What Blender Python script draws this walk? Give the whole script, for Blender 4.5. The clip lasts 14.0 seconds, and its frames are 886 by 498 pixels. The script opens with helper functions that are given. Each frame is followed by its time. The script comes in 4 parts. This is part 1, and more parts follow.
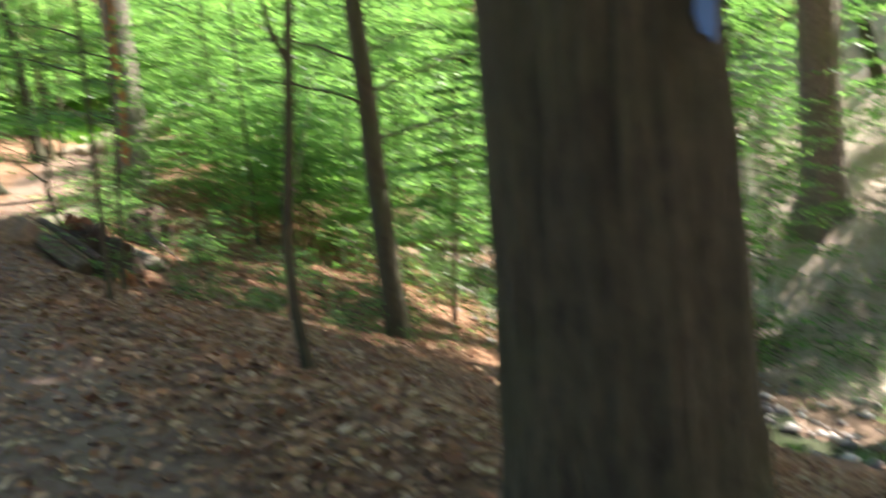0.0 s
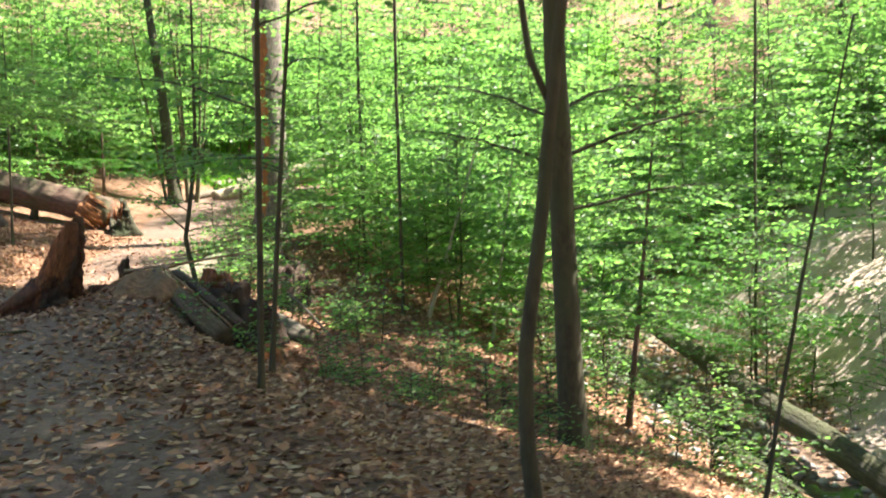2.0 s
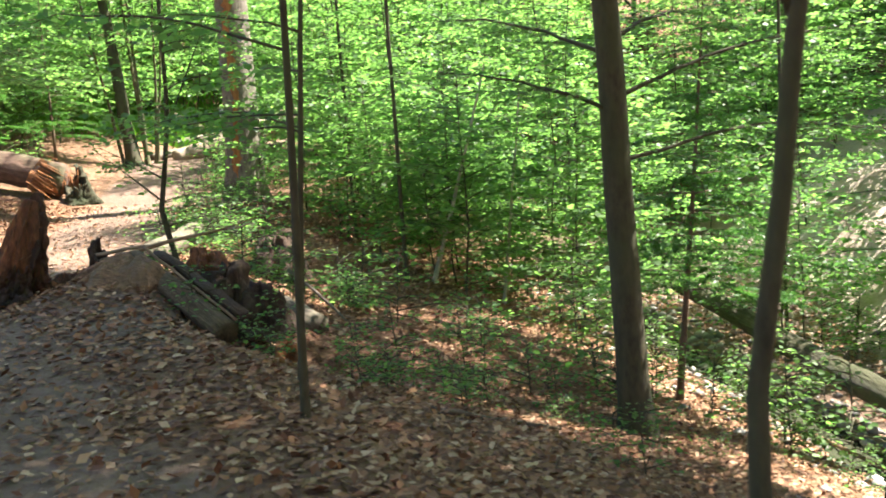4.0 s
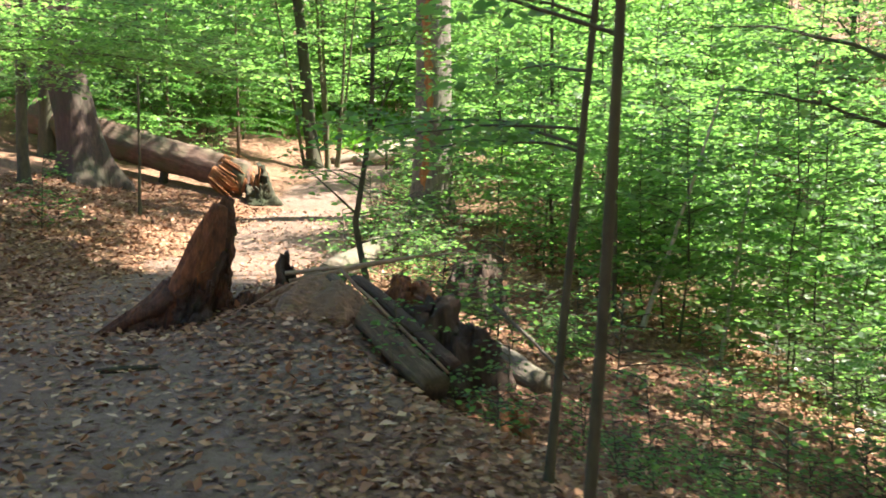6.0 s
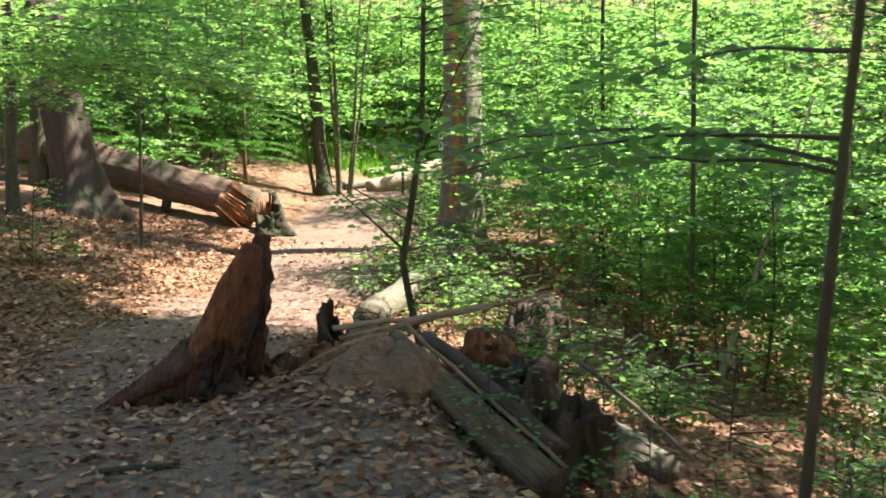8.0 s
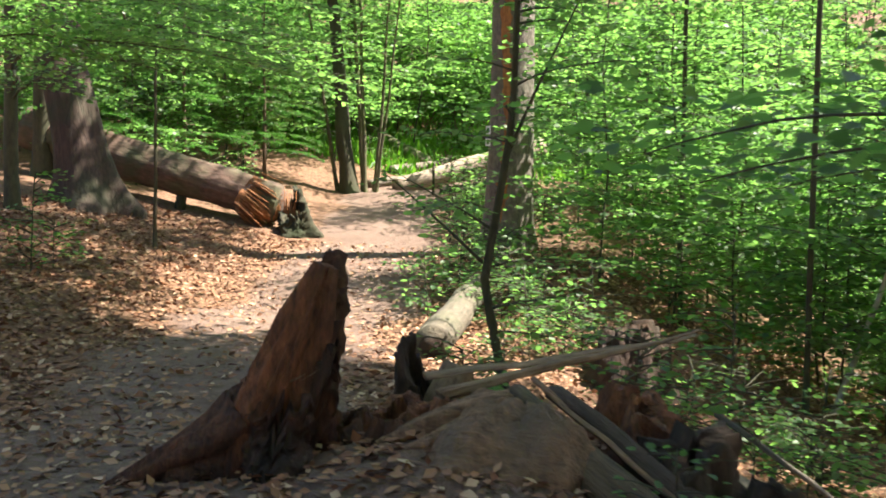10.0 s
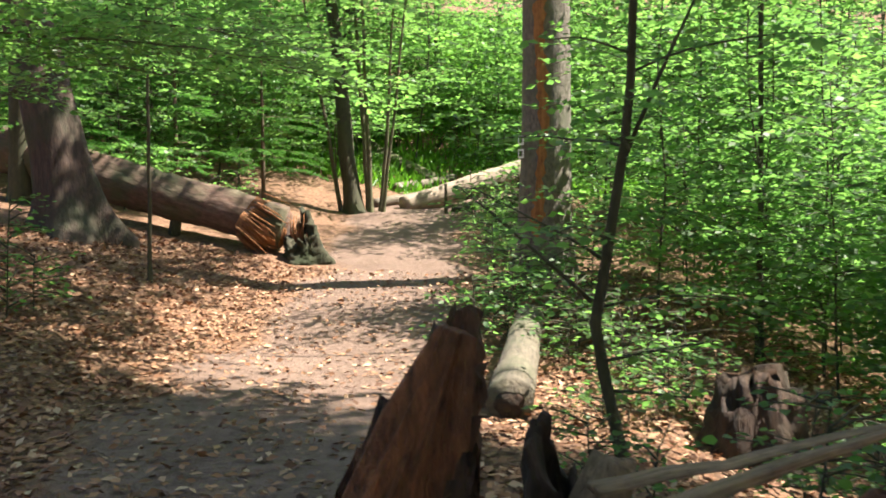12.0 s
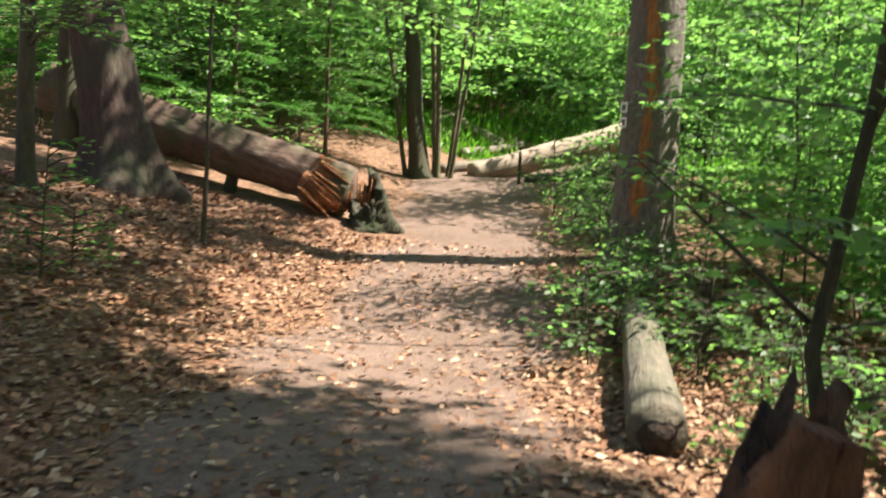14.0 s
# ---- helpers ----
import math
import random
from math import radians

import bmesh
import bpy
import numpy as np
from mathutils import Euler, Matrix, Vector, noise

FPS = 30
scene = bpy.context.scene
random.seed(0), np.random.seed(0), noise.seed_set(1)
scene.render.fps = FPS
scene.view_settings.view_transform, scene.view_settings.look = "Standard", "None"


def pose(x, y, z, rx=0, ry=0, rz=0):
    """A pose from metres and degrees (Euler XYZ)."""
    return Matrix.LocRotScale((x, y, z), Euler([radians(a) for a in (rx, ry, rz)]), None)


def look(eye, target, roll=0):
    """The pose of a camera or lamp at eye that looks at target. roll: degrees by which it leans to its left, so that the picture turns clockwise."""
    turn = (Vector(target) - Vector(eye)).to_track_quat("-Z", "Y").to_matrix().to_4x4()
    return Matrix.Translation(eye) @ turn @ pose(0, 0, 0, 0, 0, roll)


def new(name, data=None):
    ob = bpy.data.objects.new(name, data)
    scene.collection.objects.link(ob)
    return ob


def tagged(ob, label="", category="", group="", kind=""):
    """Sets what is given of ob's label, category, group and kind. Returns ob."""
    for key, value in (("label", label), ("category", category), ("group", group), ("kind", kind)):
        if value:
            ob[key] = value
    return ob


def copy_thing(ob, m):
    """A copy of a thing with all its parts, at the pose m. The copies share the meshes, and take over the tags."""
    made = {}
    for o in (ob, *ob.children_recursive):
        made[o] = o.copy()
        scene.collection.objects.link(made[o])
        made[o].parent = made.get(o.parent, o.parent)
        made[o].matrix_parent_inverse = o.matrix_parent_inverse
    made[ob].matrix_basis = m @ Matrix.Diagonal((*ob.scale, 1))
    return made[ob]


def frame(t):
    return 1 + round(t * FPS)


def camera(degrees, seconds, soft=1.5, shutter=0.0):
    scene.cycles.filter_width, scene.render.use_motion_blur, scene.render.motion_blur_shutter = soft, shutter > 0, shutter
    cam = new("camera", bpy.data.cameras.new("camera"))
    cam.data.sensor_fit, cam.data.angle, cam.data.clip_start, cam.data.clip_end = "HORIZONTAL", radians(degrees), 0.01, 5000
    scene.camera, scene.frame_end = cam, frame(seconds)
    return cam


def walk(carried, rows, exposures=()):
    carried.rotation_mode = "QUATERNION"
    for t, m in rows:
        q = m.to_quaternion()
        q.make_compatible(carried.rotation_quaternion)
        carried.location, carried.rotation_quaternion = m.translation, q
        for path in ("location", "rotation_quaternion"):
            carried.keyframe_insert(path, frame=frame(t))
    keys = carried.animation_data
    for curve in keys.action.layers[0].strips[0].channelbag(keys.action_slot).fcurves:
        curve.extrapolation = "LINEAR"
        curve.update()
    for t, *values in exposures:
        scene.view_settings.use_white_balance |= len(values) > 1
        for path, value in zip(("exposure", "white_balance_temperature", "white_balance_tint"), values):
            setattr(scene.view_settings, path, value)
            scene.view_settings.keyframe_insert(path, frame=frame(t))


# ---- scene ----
SOFT, SHUT = 1.8, 0.6
EXPOSURES = [(0.0, 2.72), (2.5, 2.72), (5.0, 2.80), (7.0, 2.68), (9.5, 2.40), (11.0, 2.28), (14.0, 2.05)]
cam = camera(46.6, 14.0, soft=SOFT, shutter=SHUT)
# seconds, place, turn
PATH = [
    (0, 0.083, -0.189, 1.345, 82.32, 5.44, 0.88),
    (0.5, -0.175, 0.26, 1.343, 86.39, 4, 7.31),
    (1, -0.404, 0.766, 1.38, 86.69, 4.67, 7.22),
    (1.5, -0.613, 1.254, 1.396, 87.42, 3.48, 6.62),
    (2, -0.877, 1.707, 1.404, 86.25, 1.46, 7.44),
    (2.5, -1.143, 2.113, 1.399, 84.34, 3.5, 5.39),
    (5, -2.241, 4.119, 1.548, 82.94, 3.88, 4.63),
    (5.5, -2.475, 4.509, 1.534, 83.14, 2.27, 10.61),
    (6, -2.738, 4.893, 1.536, 84.32, -0.17, 13.79),
    (6.5, -3.001, 5.251, 1.534, 82.71, 1.08, 10.63),
    (7, -3.252, 5.613, 1.534, 85.09, 0.75, 13.95),
    (9.5, -4.512, 7.607, 1.509, 85.77, -0.36, 12.61),
    (10, -4.783, 7.956, 1.517, 85.58, -0.81, 13.72),
    (10.5, -5.056, 8.349, 1.505, 86.6, 0.37, 10.05),
    (11, -5.316, 8.752, 1.495, 86.12, 1.84, 9.91),
    (11.5, -5.6, 9.122, 1.503, 87.24, 0.36, 13.96),
    (12, -5.817, 9.474, 1.498, 86.55, 0.37, 12.68),
    (12.5, -6.062, 9.819, 1.51, 87.24, 0.7, 14.57),
    (13, -6.31, 10.167, 1.463, 86.6, 0.69, 15.82),
    (13.5, -6.507, 10.501, 1.455, 83.26, 0.02, 16.42),
    (14, -6.659, 10.806, 1.477, 84.65, -2.75, 15.25),
]
walk(cam, [(t, pose(x, y, z, rx, ry, rz)) for t, x, y, z, rx, ry, rz in PATH], EXPOSURES)

# ---- world and sun ----
SUN = Vector((0.50, 0.22, 0.84)).normalized()
world = bpy.data.worlds.new("world")
scene.world = world
world.use_nodes = True
wn = world.node_tree.nodes
sky = wn.new("ShaderNodeTexSky")
sky.sky_type, sky.sun_disc = "NISHITA", False
sky.sun_elevation = math.asin(SUN.z)
sky.sun_rotation = math.atan2(SUN.x, SUN.y)
world.node_tree.links.new(sky.outputs[0], wn["Background"].inputs[0])
wn["Background"].inputs[1].default_value = 0.064
sun = new("sun", bpy.data.lights.new("sun", "SUN"))
sun.data.energy, sun.data.angle, sun.data.color = 5.0, radians(0.6), (1.0, 0.93, 0.82)
sun.matrix_world = look((0, 0, 30), (-SUN.x, -SUN.y, 30 - SUN.z))


# ---- materials ----
def material(name, rough=0.8):
    m = bpy.data.materials.new(name)
    m.use_nodes = True
    nt = m.node_tree
    b = nt.nodes["Principled BSDF"]
    b.inputs["Roughness"].default_value = rough
    return m, nt, b


def node(nt, kind, **kw):
    n = nt.nodes.new(kind)
    for k, v in kw.items():
        n.inputs[k].default_value = v
    return n


def noise_tex(nt, coord, scale, detail=4.0, rough=0.6, stretch=None):
    if stretch:
        mp = nt.nodes.new("ShaderNodeMapping")
        mp.inputs["Scale"].default_value = stretch
        nt.links.new(coord, mp.inputs["Vector"])
        coord = mp.outputs[0]
    n = node(nt, "ShaderNodeTexNoise", Scale=scale, Detail=detail, Roughness=rough)
    nt.links.new(coord, n.inputs["Vector"])
    return n.outputs["Fac"]


def ramp(nt, fac, stops):
    r = nt.nodes.new("ShaderNodeValToRGB")
    e = r.color_ramp.elements
    while len(e) < len(stops):
        e.new(0.5)
    for i, (p, c) in enumerate(stops):
        e[i].position, e[i].color = p, (*c, 1)
    nt.links.new(fac, r.inputs[0])
    return r.outputs[0]


def mix(nt, fac, a, b, blend="MIX"):
    m = nt.nodes.new("ShaderNodeMix")
    m.data_type, m.blend_type = "RGBA", blend
    for sock, v in ((m.inputs[0], fac), (m.inputs[6], a), (m.inputs[7], b)):
        if isinstance(v, (int, float)):
            sock.default_value = v
        elif isinstance(v, tuple):
            sock.default_value = (*v, 1)
        else:
            nt.links.new(v, sock)
    return m.outputs[2]


def bump(nt, b, fac, strength, dist):
    bm_ = node(nt, "ShaderNodeBump", Strength=strength, Distance=dist)
    nt.links.new(fac, bm_.inputs["Height"])
    nt.links.new(bm_.outputs[0], b.inputs["Normal"])


def wood_mat(name, dark, light, green=None, stretch=(6, 6, 1.2), scale=3.0, bumpy=0.03, rough=0.9):
    """Bark or weathered wood, its fibres running along the object's z."""
    m, nt, b = material(name, rough)
    co = nt.nodes.new("ShaderNodeTexCoord").outputs["Object"]
    f1 = noise_tex(nt, co, scale, 6, 0.65, stretch)
    f2 = noise_tex(nt, co, 1.3, 4, 0.6)
    f3 = noise_tex(nt, co, 22.0, 3, 0.6, (1, 1, 0.5))
    col = ramp(nt, f1, [(0.32, dark), (0.7, light)])
    col = mix(nt, 0.35, col, ramp(nt, f3, [(0.3, tuple(v * 0.5 for v in dark)), (0.75, tuple(min(1, v * 1.25) for v in light))]))
    if green:
        col = mix(nt, ramp(nt, f2, [(0.45, (0, 0, 0)), (0.68, (1, 1, 1))]), col, green)
    nt.links.new(col, b.inputs["Base Color"])
    bump(nt, b, f1, 0.9, bumpy)
    return m


def leaf_mat(name, low, high, trans=0.5, rough=0.45):
    """Living leaves: gloss on the skin, light through the blade."""
    m, nt, b = material(name, rough)
    geo = nt.nodes.new("ShaderNodeNewGeometry")
    info = nt.nodes.new("ShaderNodeObjectInfo")
    col = ramp(nt, geo.outputs["Random Per Island"], [(0.0, low), (1.0, high)])
    col = mix(nt, 0.25, col, ramp(nt, info.outputs["Random"], [(0.0, low), (1.0, high)]))
    nt.links.new(col, b.inputs["Base Color"])
    b.inputs["Specular IOR Level"].default_value = 0.35
    tr = nt.nodes.new("ShaderNodeBsdfTranslucent")
    tcol = mix(nt, 1.0, col, (0.95, 1.0, 0.62), "MULTIPLY")
    gain = nt.nodes.new("ShaderNodeVectorMath")
    gain.operation = "SCALE"
    gain.inputs["Scale"].default_value = 2.4
    nt.links.new(tcol, gain.inputs[0])
    nt.links.new(gain.outputs[0], tr.inputs["Color"])
    ms = nt.nodes.new("ShaderNodeMixShader")
    ms.inputs[0].default_value = trans
    nt.links.new(b.outputs[0], ms.inputs[1])
    nt.links.new(tr.outputs[0], ms.inputs[2])
    nt.links.new(ms.outputs[0], nt.nodes["Material Output"].inputs["Surface"])
    return m


LEAF = leaf_mat("beech_leaf", (0.040, 0.096, 0.034), (0.118, 0.212, 0.066), 0.6)
LEAF_FAR = leaf_mat("far_leaf", (0.065, 0.135, 0.036), (0.15, 0.24, 0.06))
NEEDLE = leaf_mat("needle", (0.03, 0.085, 0.02), (0.06, 0.15, 0.03), 0.4)
FERN = leaf_mat("fern_leaf", (0.05, 0.14, 0.015), (0.10, 0.22, 0.025), 0.4)
BARK = wood_mat("beech_bark", (0.023, 0.021, 0.011), (0.078, 0.070, 0.038), (0.05, 0.058, 0.024), (5, 5, 1.0), 2.5, 0.012)
BARK_BIG = wood_mat("furrowed_bark", (0.009, 0.009, 0.004), (0.105, 0.096, 0.048), (0.052, 0.060, 0.020), (8, 8, 0.9), 3.0, 0.12)
BARK_RED = wood_mat("spruce_bark", (0.06, 0.035, 0.025), (0.17, 0.10, 0.07), (0.06, 0.07, 0.03), (5, 5, 1.6), 3.0, 0.03)
BARK_GREY = wood_mat("grey_spruce_bark", (0.065, 0.05, 0.04), (0.24, 0.20, 0.165), (0.11, 0.11, 0.07), (7, 7, 4), 3.0, 0.03)
WOOD_RAW = wood_mat("torn_wood", (0.16, 0.06, 0.02), (0.44, 0.18, 0.065), None, (14, 14, 0.8), 3.0, 0.03)
WOOD_ROT = wood_mat("rotten_wood", (0.035, 0.014, 0.008), (0.42, 0.155, 0.065), (0.03, 0.018, 0.011), (7, 7, 2.0), 3.0, 0.12)
WOOD_STUMP = wood_mat("dark_torn_wood", (0.016, 0.008, 0.005), (0.20, 0.072, 0.032), (0.022, 0.016, 0.009), (8, 8, 2.2), 3.0, 0.12)
LOG_PALE = wood_mat("pale_mossy_wood", (0.052, 0.042, 0.028), (0.175, 0.142, 0.10), (0.085, 0.09, 0.048), (7, 7, 1.2), 3.0, 0.03)
BARK_OLD = wood_mat("dark_spruce_bark", (0.024, 0.014, 0.010), (0.095, 0.056, 0.040), (0.035, 0.042, 0.018), (6, 6, 1.2), 3.0, 0.05)
WOOD_OLD = wood_mat("weathered_wood", (0.05, 0.04, 0.03), (0.21, 0.17, 0.125), (0.08, 0.075, 0.045), (16, 16, 0.6), 3.0, 0.02)
WOOD_PALE = wood_mat("pale_split_wood", (0.07, 0.038, 0.020), (0.33, 0.21, 0.12), None, (16, 16, 0.5), 3.0, 0.02)
WOOD_BARE = wood_mat("barkless_wood", (0.17, 0.125, 0.09), (0.36, 0.28, 0.21), None, (12, 12, 0.6), 3.0, 0.01)
MOSS = wood_mat("mossy_bark", (0.05, 0.045, 0.025), (0.15, 0.13, 0.07), (0.07, 0.10, 0.02), (4, 4, 2), 3.0, 0.03)
ROOT_WOOD = wood_mat("root_wood", (0.035, 0.018, 0.010), (0.50, 0.29, 0.165), (0.19, 0.13, 0.085), (1.4, 9, 6), 4.0, 0.08)
MOSS_DARK = wood_mat("dark_moss", (0.012, 0.013, 0.005), (0.055, 0.045, 0.020), (0.022, 0.032, 0.008), (4, 4, 2), 3.0, 0.04)
# rotten wood in a dark tone that also stands in for shade
WOOD_DARK = wood_mat("rotten_shaded_wood", (0.014, 0.008, 0.005), (0.085, 0.045, 0.026), (0.03, 0.026, 0.012), (9, 9, 1.2), 3.0, 0.06)
WOOD_LOG = wood_mat("brown_weathered_wood", (0.035, 0.022, 0.013), (0.20, 0.135, 0.08), (0.055, 0.05, 0.025), (14, 14, 0.6), 3.0, 0.035)
BIRCH = wood_mat("birch_bark", (0.25, 0.23, 0.18), (0.5, 0.47, 0.38), None, (3, 3, 8), 3.0, 0.005)
PAINT_BLUE, _nt, _b = material("blue_paint", 0.7)
_b.inputs["Base Color"].default_value = (0.03, 0.12, 0.30, 1)
PAINT_WHITE, _nt, _b = material("white_paint", 0.7)
_b.inputs["Base Color"].default_value = (0.75, 0.75, 0.70, 1)


def litter_mat(name, stops):
    m, nt, b = material(name, 0.8)
    geo = nt.nodes.new("ShaderNodeNewGeometry")
    nt.links.new(ramp(nt, geo.outputs["Random Per Island"], stops), b.inputs["Base Color"])
    return m


LITTER = litter_mat("dead_leaf", [(0.0, (0.085, 0.034, 0.014)), (0.45, (0.22, 0.098, 0.044)), (0.82, (0.33, 0.175, 0.092)), (1.0, (0.48, 0.33, 0.21))])
STONE = litter_mat("stream_stone", [(0.0, (0.10, 0.09, 0.09)), (0.6, (0.24, 0.22, 0.21)), (1.0, (0.42, 0.40, 0.38))])


# ---- the lie of the land ----
TRAIL = np.array([(3.0, -8.0), (0.3, -0.5), (-2.2, 3.8), (-4.6, 7.6), (-6.9, 11.0), (-7.9, 13.5), (-8.6, 17.0), (-9.2, 20.0), (-9.8, 24.0), (-10.7, 27.5), (-11.4, 30.5), (-10.3, 34.0), (-6.0, 37.0)])
STREAM = np.array([(12.0, 1.0), (7.2, 7.4), (3.6, 11.1), (2.2, 14.0), (1.55, 16.6), (0.75, 19.6), (-0.5, 23.4), (-1.0, 29.0), (2.0, 40.0)])


def along(line, x, y):
    """Distance to a polyline, its side (right of it is plus) and how far along the nearest point is."""
    best = np.full(x.shape, 1e9)
    side = np.zeros(x.shape)
    for a, b in zip(line[:-1], line[1:]):
        v = b - a
        k = np.clip(((x - a[0]) * v[0] + (y - a[1]) * v[1]) / (v @ v), 0, 1)
        dx, dy = x - a[0] - k * v[0], y - a[1] - k * v[1]
        d = np.hypot(dx, dy)
        s = np.sign(dx * v[1] - dy * v[0])
        near = d < best
        best, side = np.where(near, d, best), np.where(near, s, side)
    return best, side


def smooth(a, b, v):
    k = np.clip((v - a) / (b - a), 0, 1)
    return k * k * (3 - 2 * k)


def wave(x, y, f, p):
    return np.sin(x * f + 1.3 * np.sin(y * f * 0.7 + p)) * np.cos(y * f * 1.1 + 0.9 * np.sin(x * f * 0.6 - p))


def bumpat(x, y, cx, cy, rx, ry, h, turn=0.0):
    c, s = math.cos(turn), math.sin(turn)
    u, v = (x - cx) * c + (y - cy) * s, -(x - cx) * s + (y - cy) * c
    return h * np.exp(-(u / rx) ** 2 - (v / ry) ** 2)


def height(x, y):
    x, y = np.asarray(x, float), np.asarray(y, float)
    dt, st = along(TRAIL, x, y)
    ds, ss = along(STREAM, x, y)
    hp = np.interp(y, [-10, 10, 15, 19.5, 24.2, 30, 36, 60], [0.0, -0.02, -0.06, -0.14, 0.30, 0.95, 1.4, 3.0])
    hs = np.interp(y, [0, 11, 20, 30, 60], [-3.0, -2.65, -2.35, -1.9, -0.5])
    u = dt / (dt + ds + 1e-6)
    u0 = np.interp(y, [12.5, 15.5], [0.20, 0.38])
    w = np.clip((u - u0) / (0.95 - u0), 0, 1) ** 1.0
    right = hp * (1 - w) + hs * w - 0.12 * (1 - smooth(0.3, 0.8, ds))
    over = hs + 0.55 * np.maximum(ds - 1.2, 0) * smooth(1.0, 4.0, ds)
    over = np.minimum(over, hs + 9 + 0.15 * ds)
    left = hp + (np.maximum(dt - 1.1, 0) * np.interp(y, [-5, 6, 12, 18, 24], [0.25, 0.30, 0.36, 0.24, 0.20])) * smooth(0.9, 2.2, dt)
    left = np.minimum(left, hp + 1.3 + 0.10 * dt)
    z = np.where(ss > 0, over, np.where(st > 0, right, left))
    # the far hillside closes the view
    z = z + 0.10 * np.maximum(y - 36, 0) * smooth(36, 46, y)
    # the mound under the broken tree, and the rise behind it
    z = z + bumpat(x, y, -5.6, 12.5, 0.9, 0.95, 0.34, -0.6) - bumpat(x, y, -4.0, 12.2, 0.8, 0.9, 0.22) + bumpat(x, y, -5.0, 10.9, 1.0, 1.2, 0.10) - bumpat(x, y, -4.5, 16.0, 1.2, 1.5, 0.50)
    z = z + 0.05 * wave(x, y, 0.9, 0.4) + 0.02 * wave(x, y, 2.7, 1.9) * smooth(0.5, 1.2, dt) + 0.010 * wave(x, y, 6.1, 0.2)
    far = np.hypot(x + 5, y - 15)
    return z + np.minimum(0.12 * np.maximum(far - 45, 0), 30)


def ground_at(x, y):
    return float(height(np.array([x]), np.array([y]))[0])


# ---- building helpers ----
def tag_struct(ob, label, category):
    return tagged(ob, label, category, kind="structure")


class Build:
    """Collects vertices and faces of one mesh."""

    def __init__(self):
        self.v, self.f, self.n = [], [], 0

    def add(self, verts, faces):
        verts = np.asarray(verts, float).reshape(-1, 3)
        self.v.append(verts)
        for f in faces:
            f = np.asarray(f)
            self.f.append(f + self.n)
        self.n += len(verts)

    def tube(self, pts, radii, segs=10, rough=0.0, cap=True, seed=0, flat=1.0):
        """A limb along points; rough: unevenness of its radius."""
        pts = np.asarray(pts, float)
        k = len(pts)
        d = np.gradient(pts, axis=0)
        d /= np.linalg.norm(d, axis=1)[:, None] + 1e-9
        ref = np.where(np.abs(d[:, 2:3]) < 0.9, [[0, 0, 1.0]], [[1.0, 0, 0]])
        ref = np.repeat(ref[:1], k, 0) if abs(d[0, 2]) < 0.9 else np.repeat([[1.0, 0, 0]], k, 0)
        a = np.cross(d, ref)
        a /= np.linalg.norm(a, axis=1)[:, None] + 1e-9
        b = np.cross(d, a)
        th = np.linspace(0, 2 * np.pi, segs, endpoint=False)
        rs = np.random.RandomState(seed)
        ph = rs.uniform(0, 6.28, 4)
        r = np.asarray(radii, float)[:, None] * (1 + rough * (0.5 * np.sin(3 * th + ph[0])[None] + 0.4 * np.sin(5 * th + ph[1])[None] + 0.5 * rs.uniform(-1, 1, (k, segs))))
        v = pts[:, None] + r[..., None] * (np.cos(th)[None, :, None] * a[:, None] + flat * np.sin(th)[None, :, None] * b[:, None])
        i, j = np.meshgrid(np.arange(k - 1), np.arange(segs), indexing="ij")
        j2 = (j + 1) % segs
        q = np.stack([i * segs + j, i * segs + j2, (i + 1) * segs + j2, (i + 1) * segs + j], -1).reshape(-1, 4)
        faces = list(q)
        if cap:
            faces += [np.arange(segs)[::-1], np.arange(segs) + (k - 1) * segs]
        self.add(v, faces)
        return self

    def leaves(self, p, d, n, l, w=0.32, oval=True):
        """Blades at p that point along d, with normals n and lengths l."""
        p, d, n = np.asarray(p, float), np.asarray(d, float), np.asarray(n, float)
        l = np.asarray(l, float)[:, None]
        d = d / (np.linalg.norm(d, axis=1)[:, None] + 1e-9)
        s = np.cross(n, d)
        s /= np.linalg.norm(s, axis=1)[:, None] + 1e-9
        n = np.cross(d, s)
        if oval:
            v = np.stack([p, p + 0.28 * l * d + w * l * s + 0.06 * l * n, p + 0.68 * l * d + 0.8 * w * l * s + 0.05 * l * n, p + l * d - 0.06 * l * n,
                          p + 0.68 * l * d - 0.8 * w * l * s + 0.05 * l * n, p + 0.28 * l * d - w * l * s + 0.06 * l * n], 1)
            base = np.arange(len(p))[:, None] * 6
            q = np.concatenate([base + [0, 3, 2, 1], base + [0, 5, 4, 3]], 0)
        else:
            v = np.stack([p, p + 0.45 * l * d + w * l * s + 0.05 * l * n, p + l * d, p + 0.45 * l * d - w * l * s + 0.05 * l * n], 1)
            q = np.arange(len(p))[:, None] * 4 + [0, 3, 2, 1]
        self.v.append(v.reshape(-1, 3))
        self.f.append(("quads", q + self.n))
        self.n += v.shape[0] * v.shape[1]
        return self

    def mesh(self, name, mat, smooth_faces=True):
        me = bpy.data.meshes.new(name)
        v = np.concatenate(self.v)
        loops, starts, total, at = [], [], [], 0
        for f in self.f:
            if isinstance(f, tuple):
                q = f[1]
                loops.append(q.reshape(-1))
                starts.append(at + 4 * np.arange(len(q)))
                at += 4 * len(q)
            else:
                loops.append(f)
                starts.append(np.array([at]))
                at += len(f)
        loops, starts = np.concatenate(loops), np.concatenate(starts)
        me.vertices.add(len(v))
        me.vertices.foreach_set("co", v.astype(np.float32).reshape(-1))
        me.loops.add(len(loops))
        me.loops.foreach_set("vertex_index", loops.astype(np.int32))
        me.polygons.add(len(starts))
        me.polygons.foreach_set("loop_start", starts.astype(np.int32))
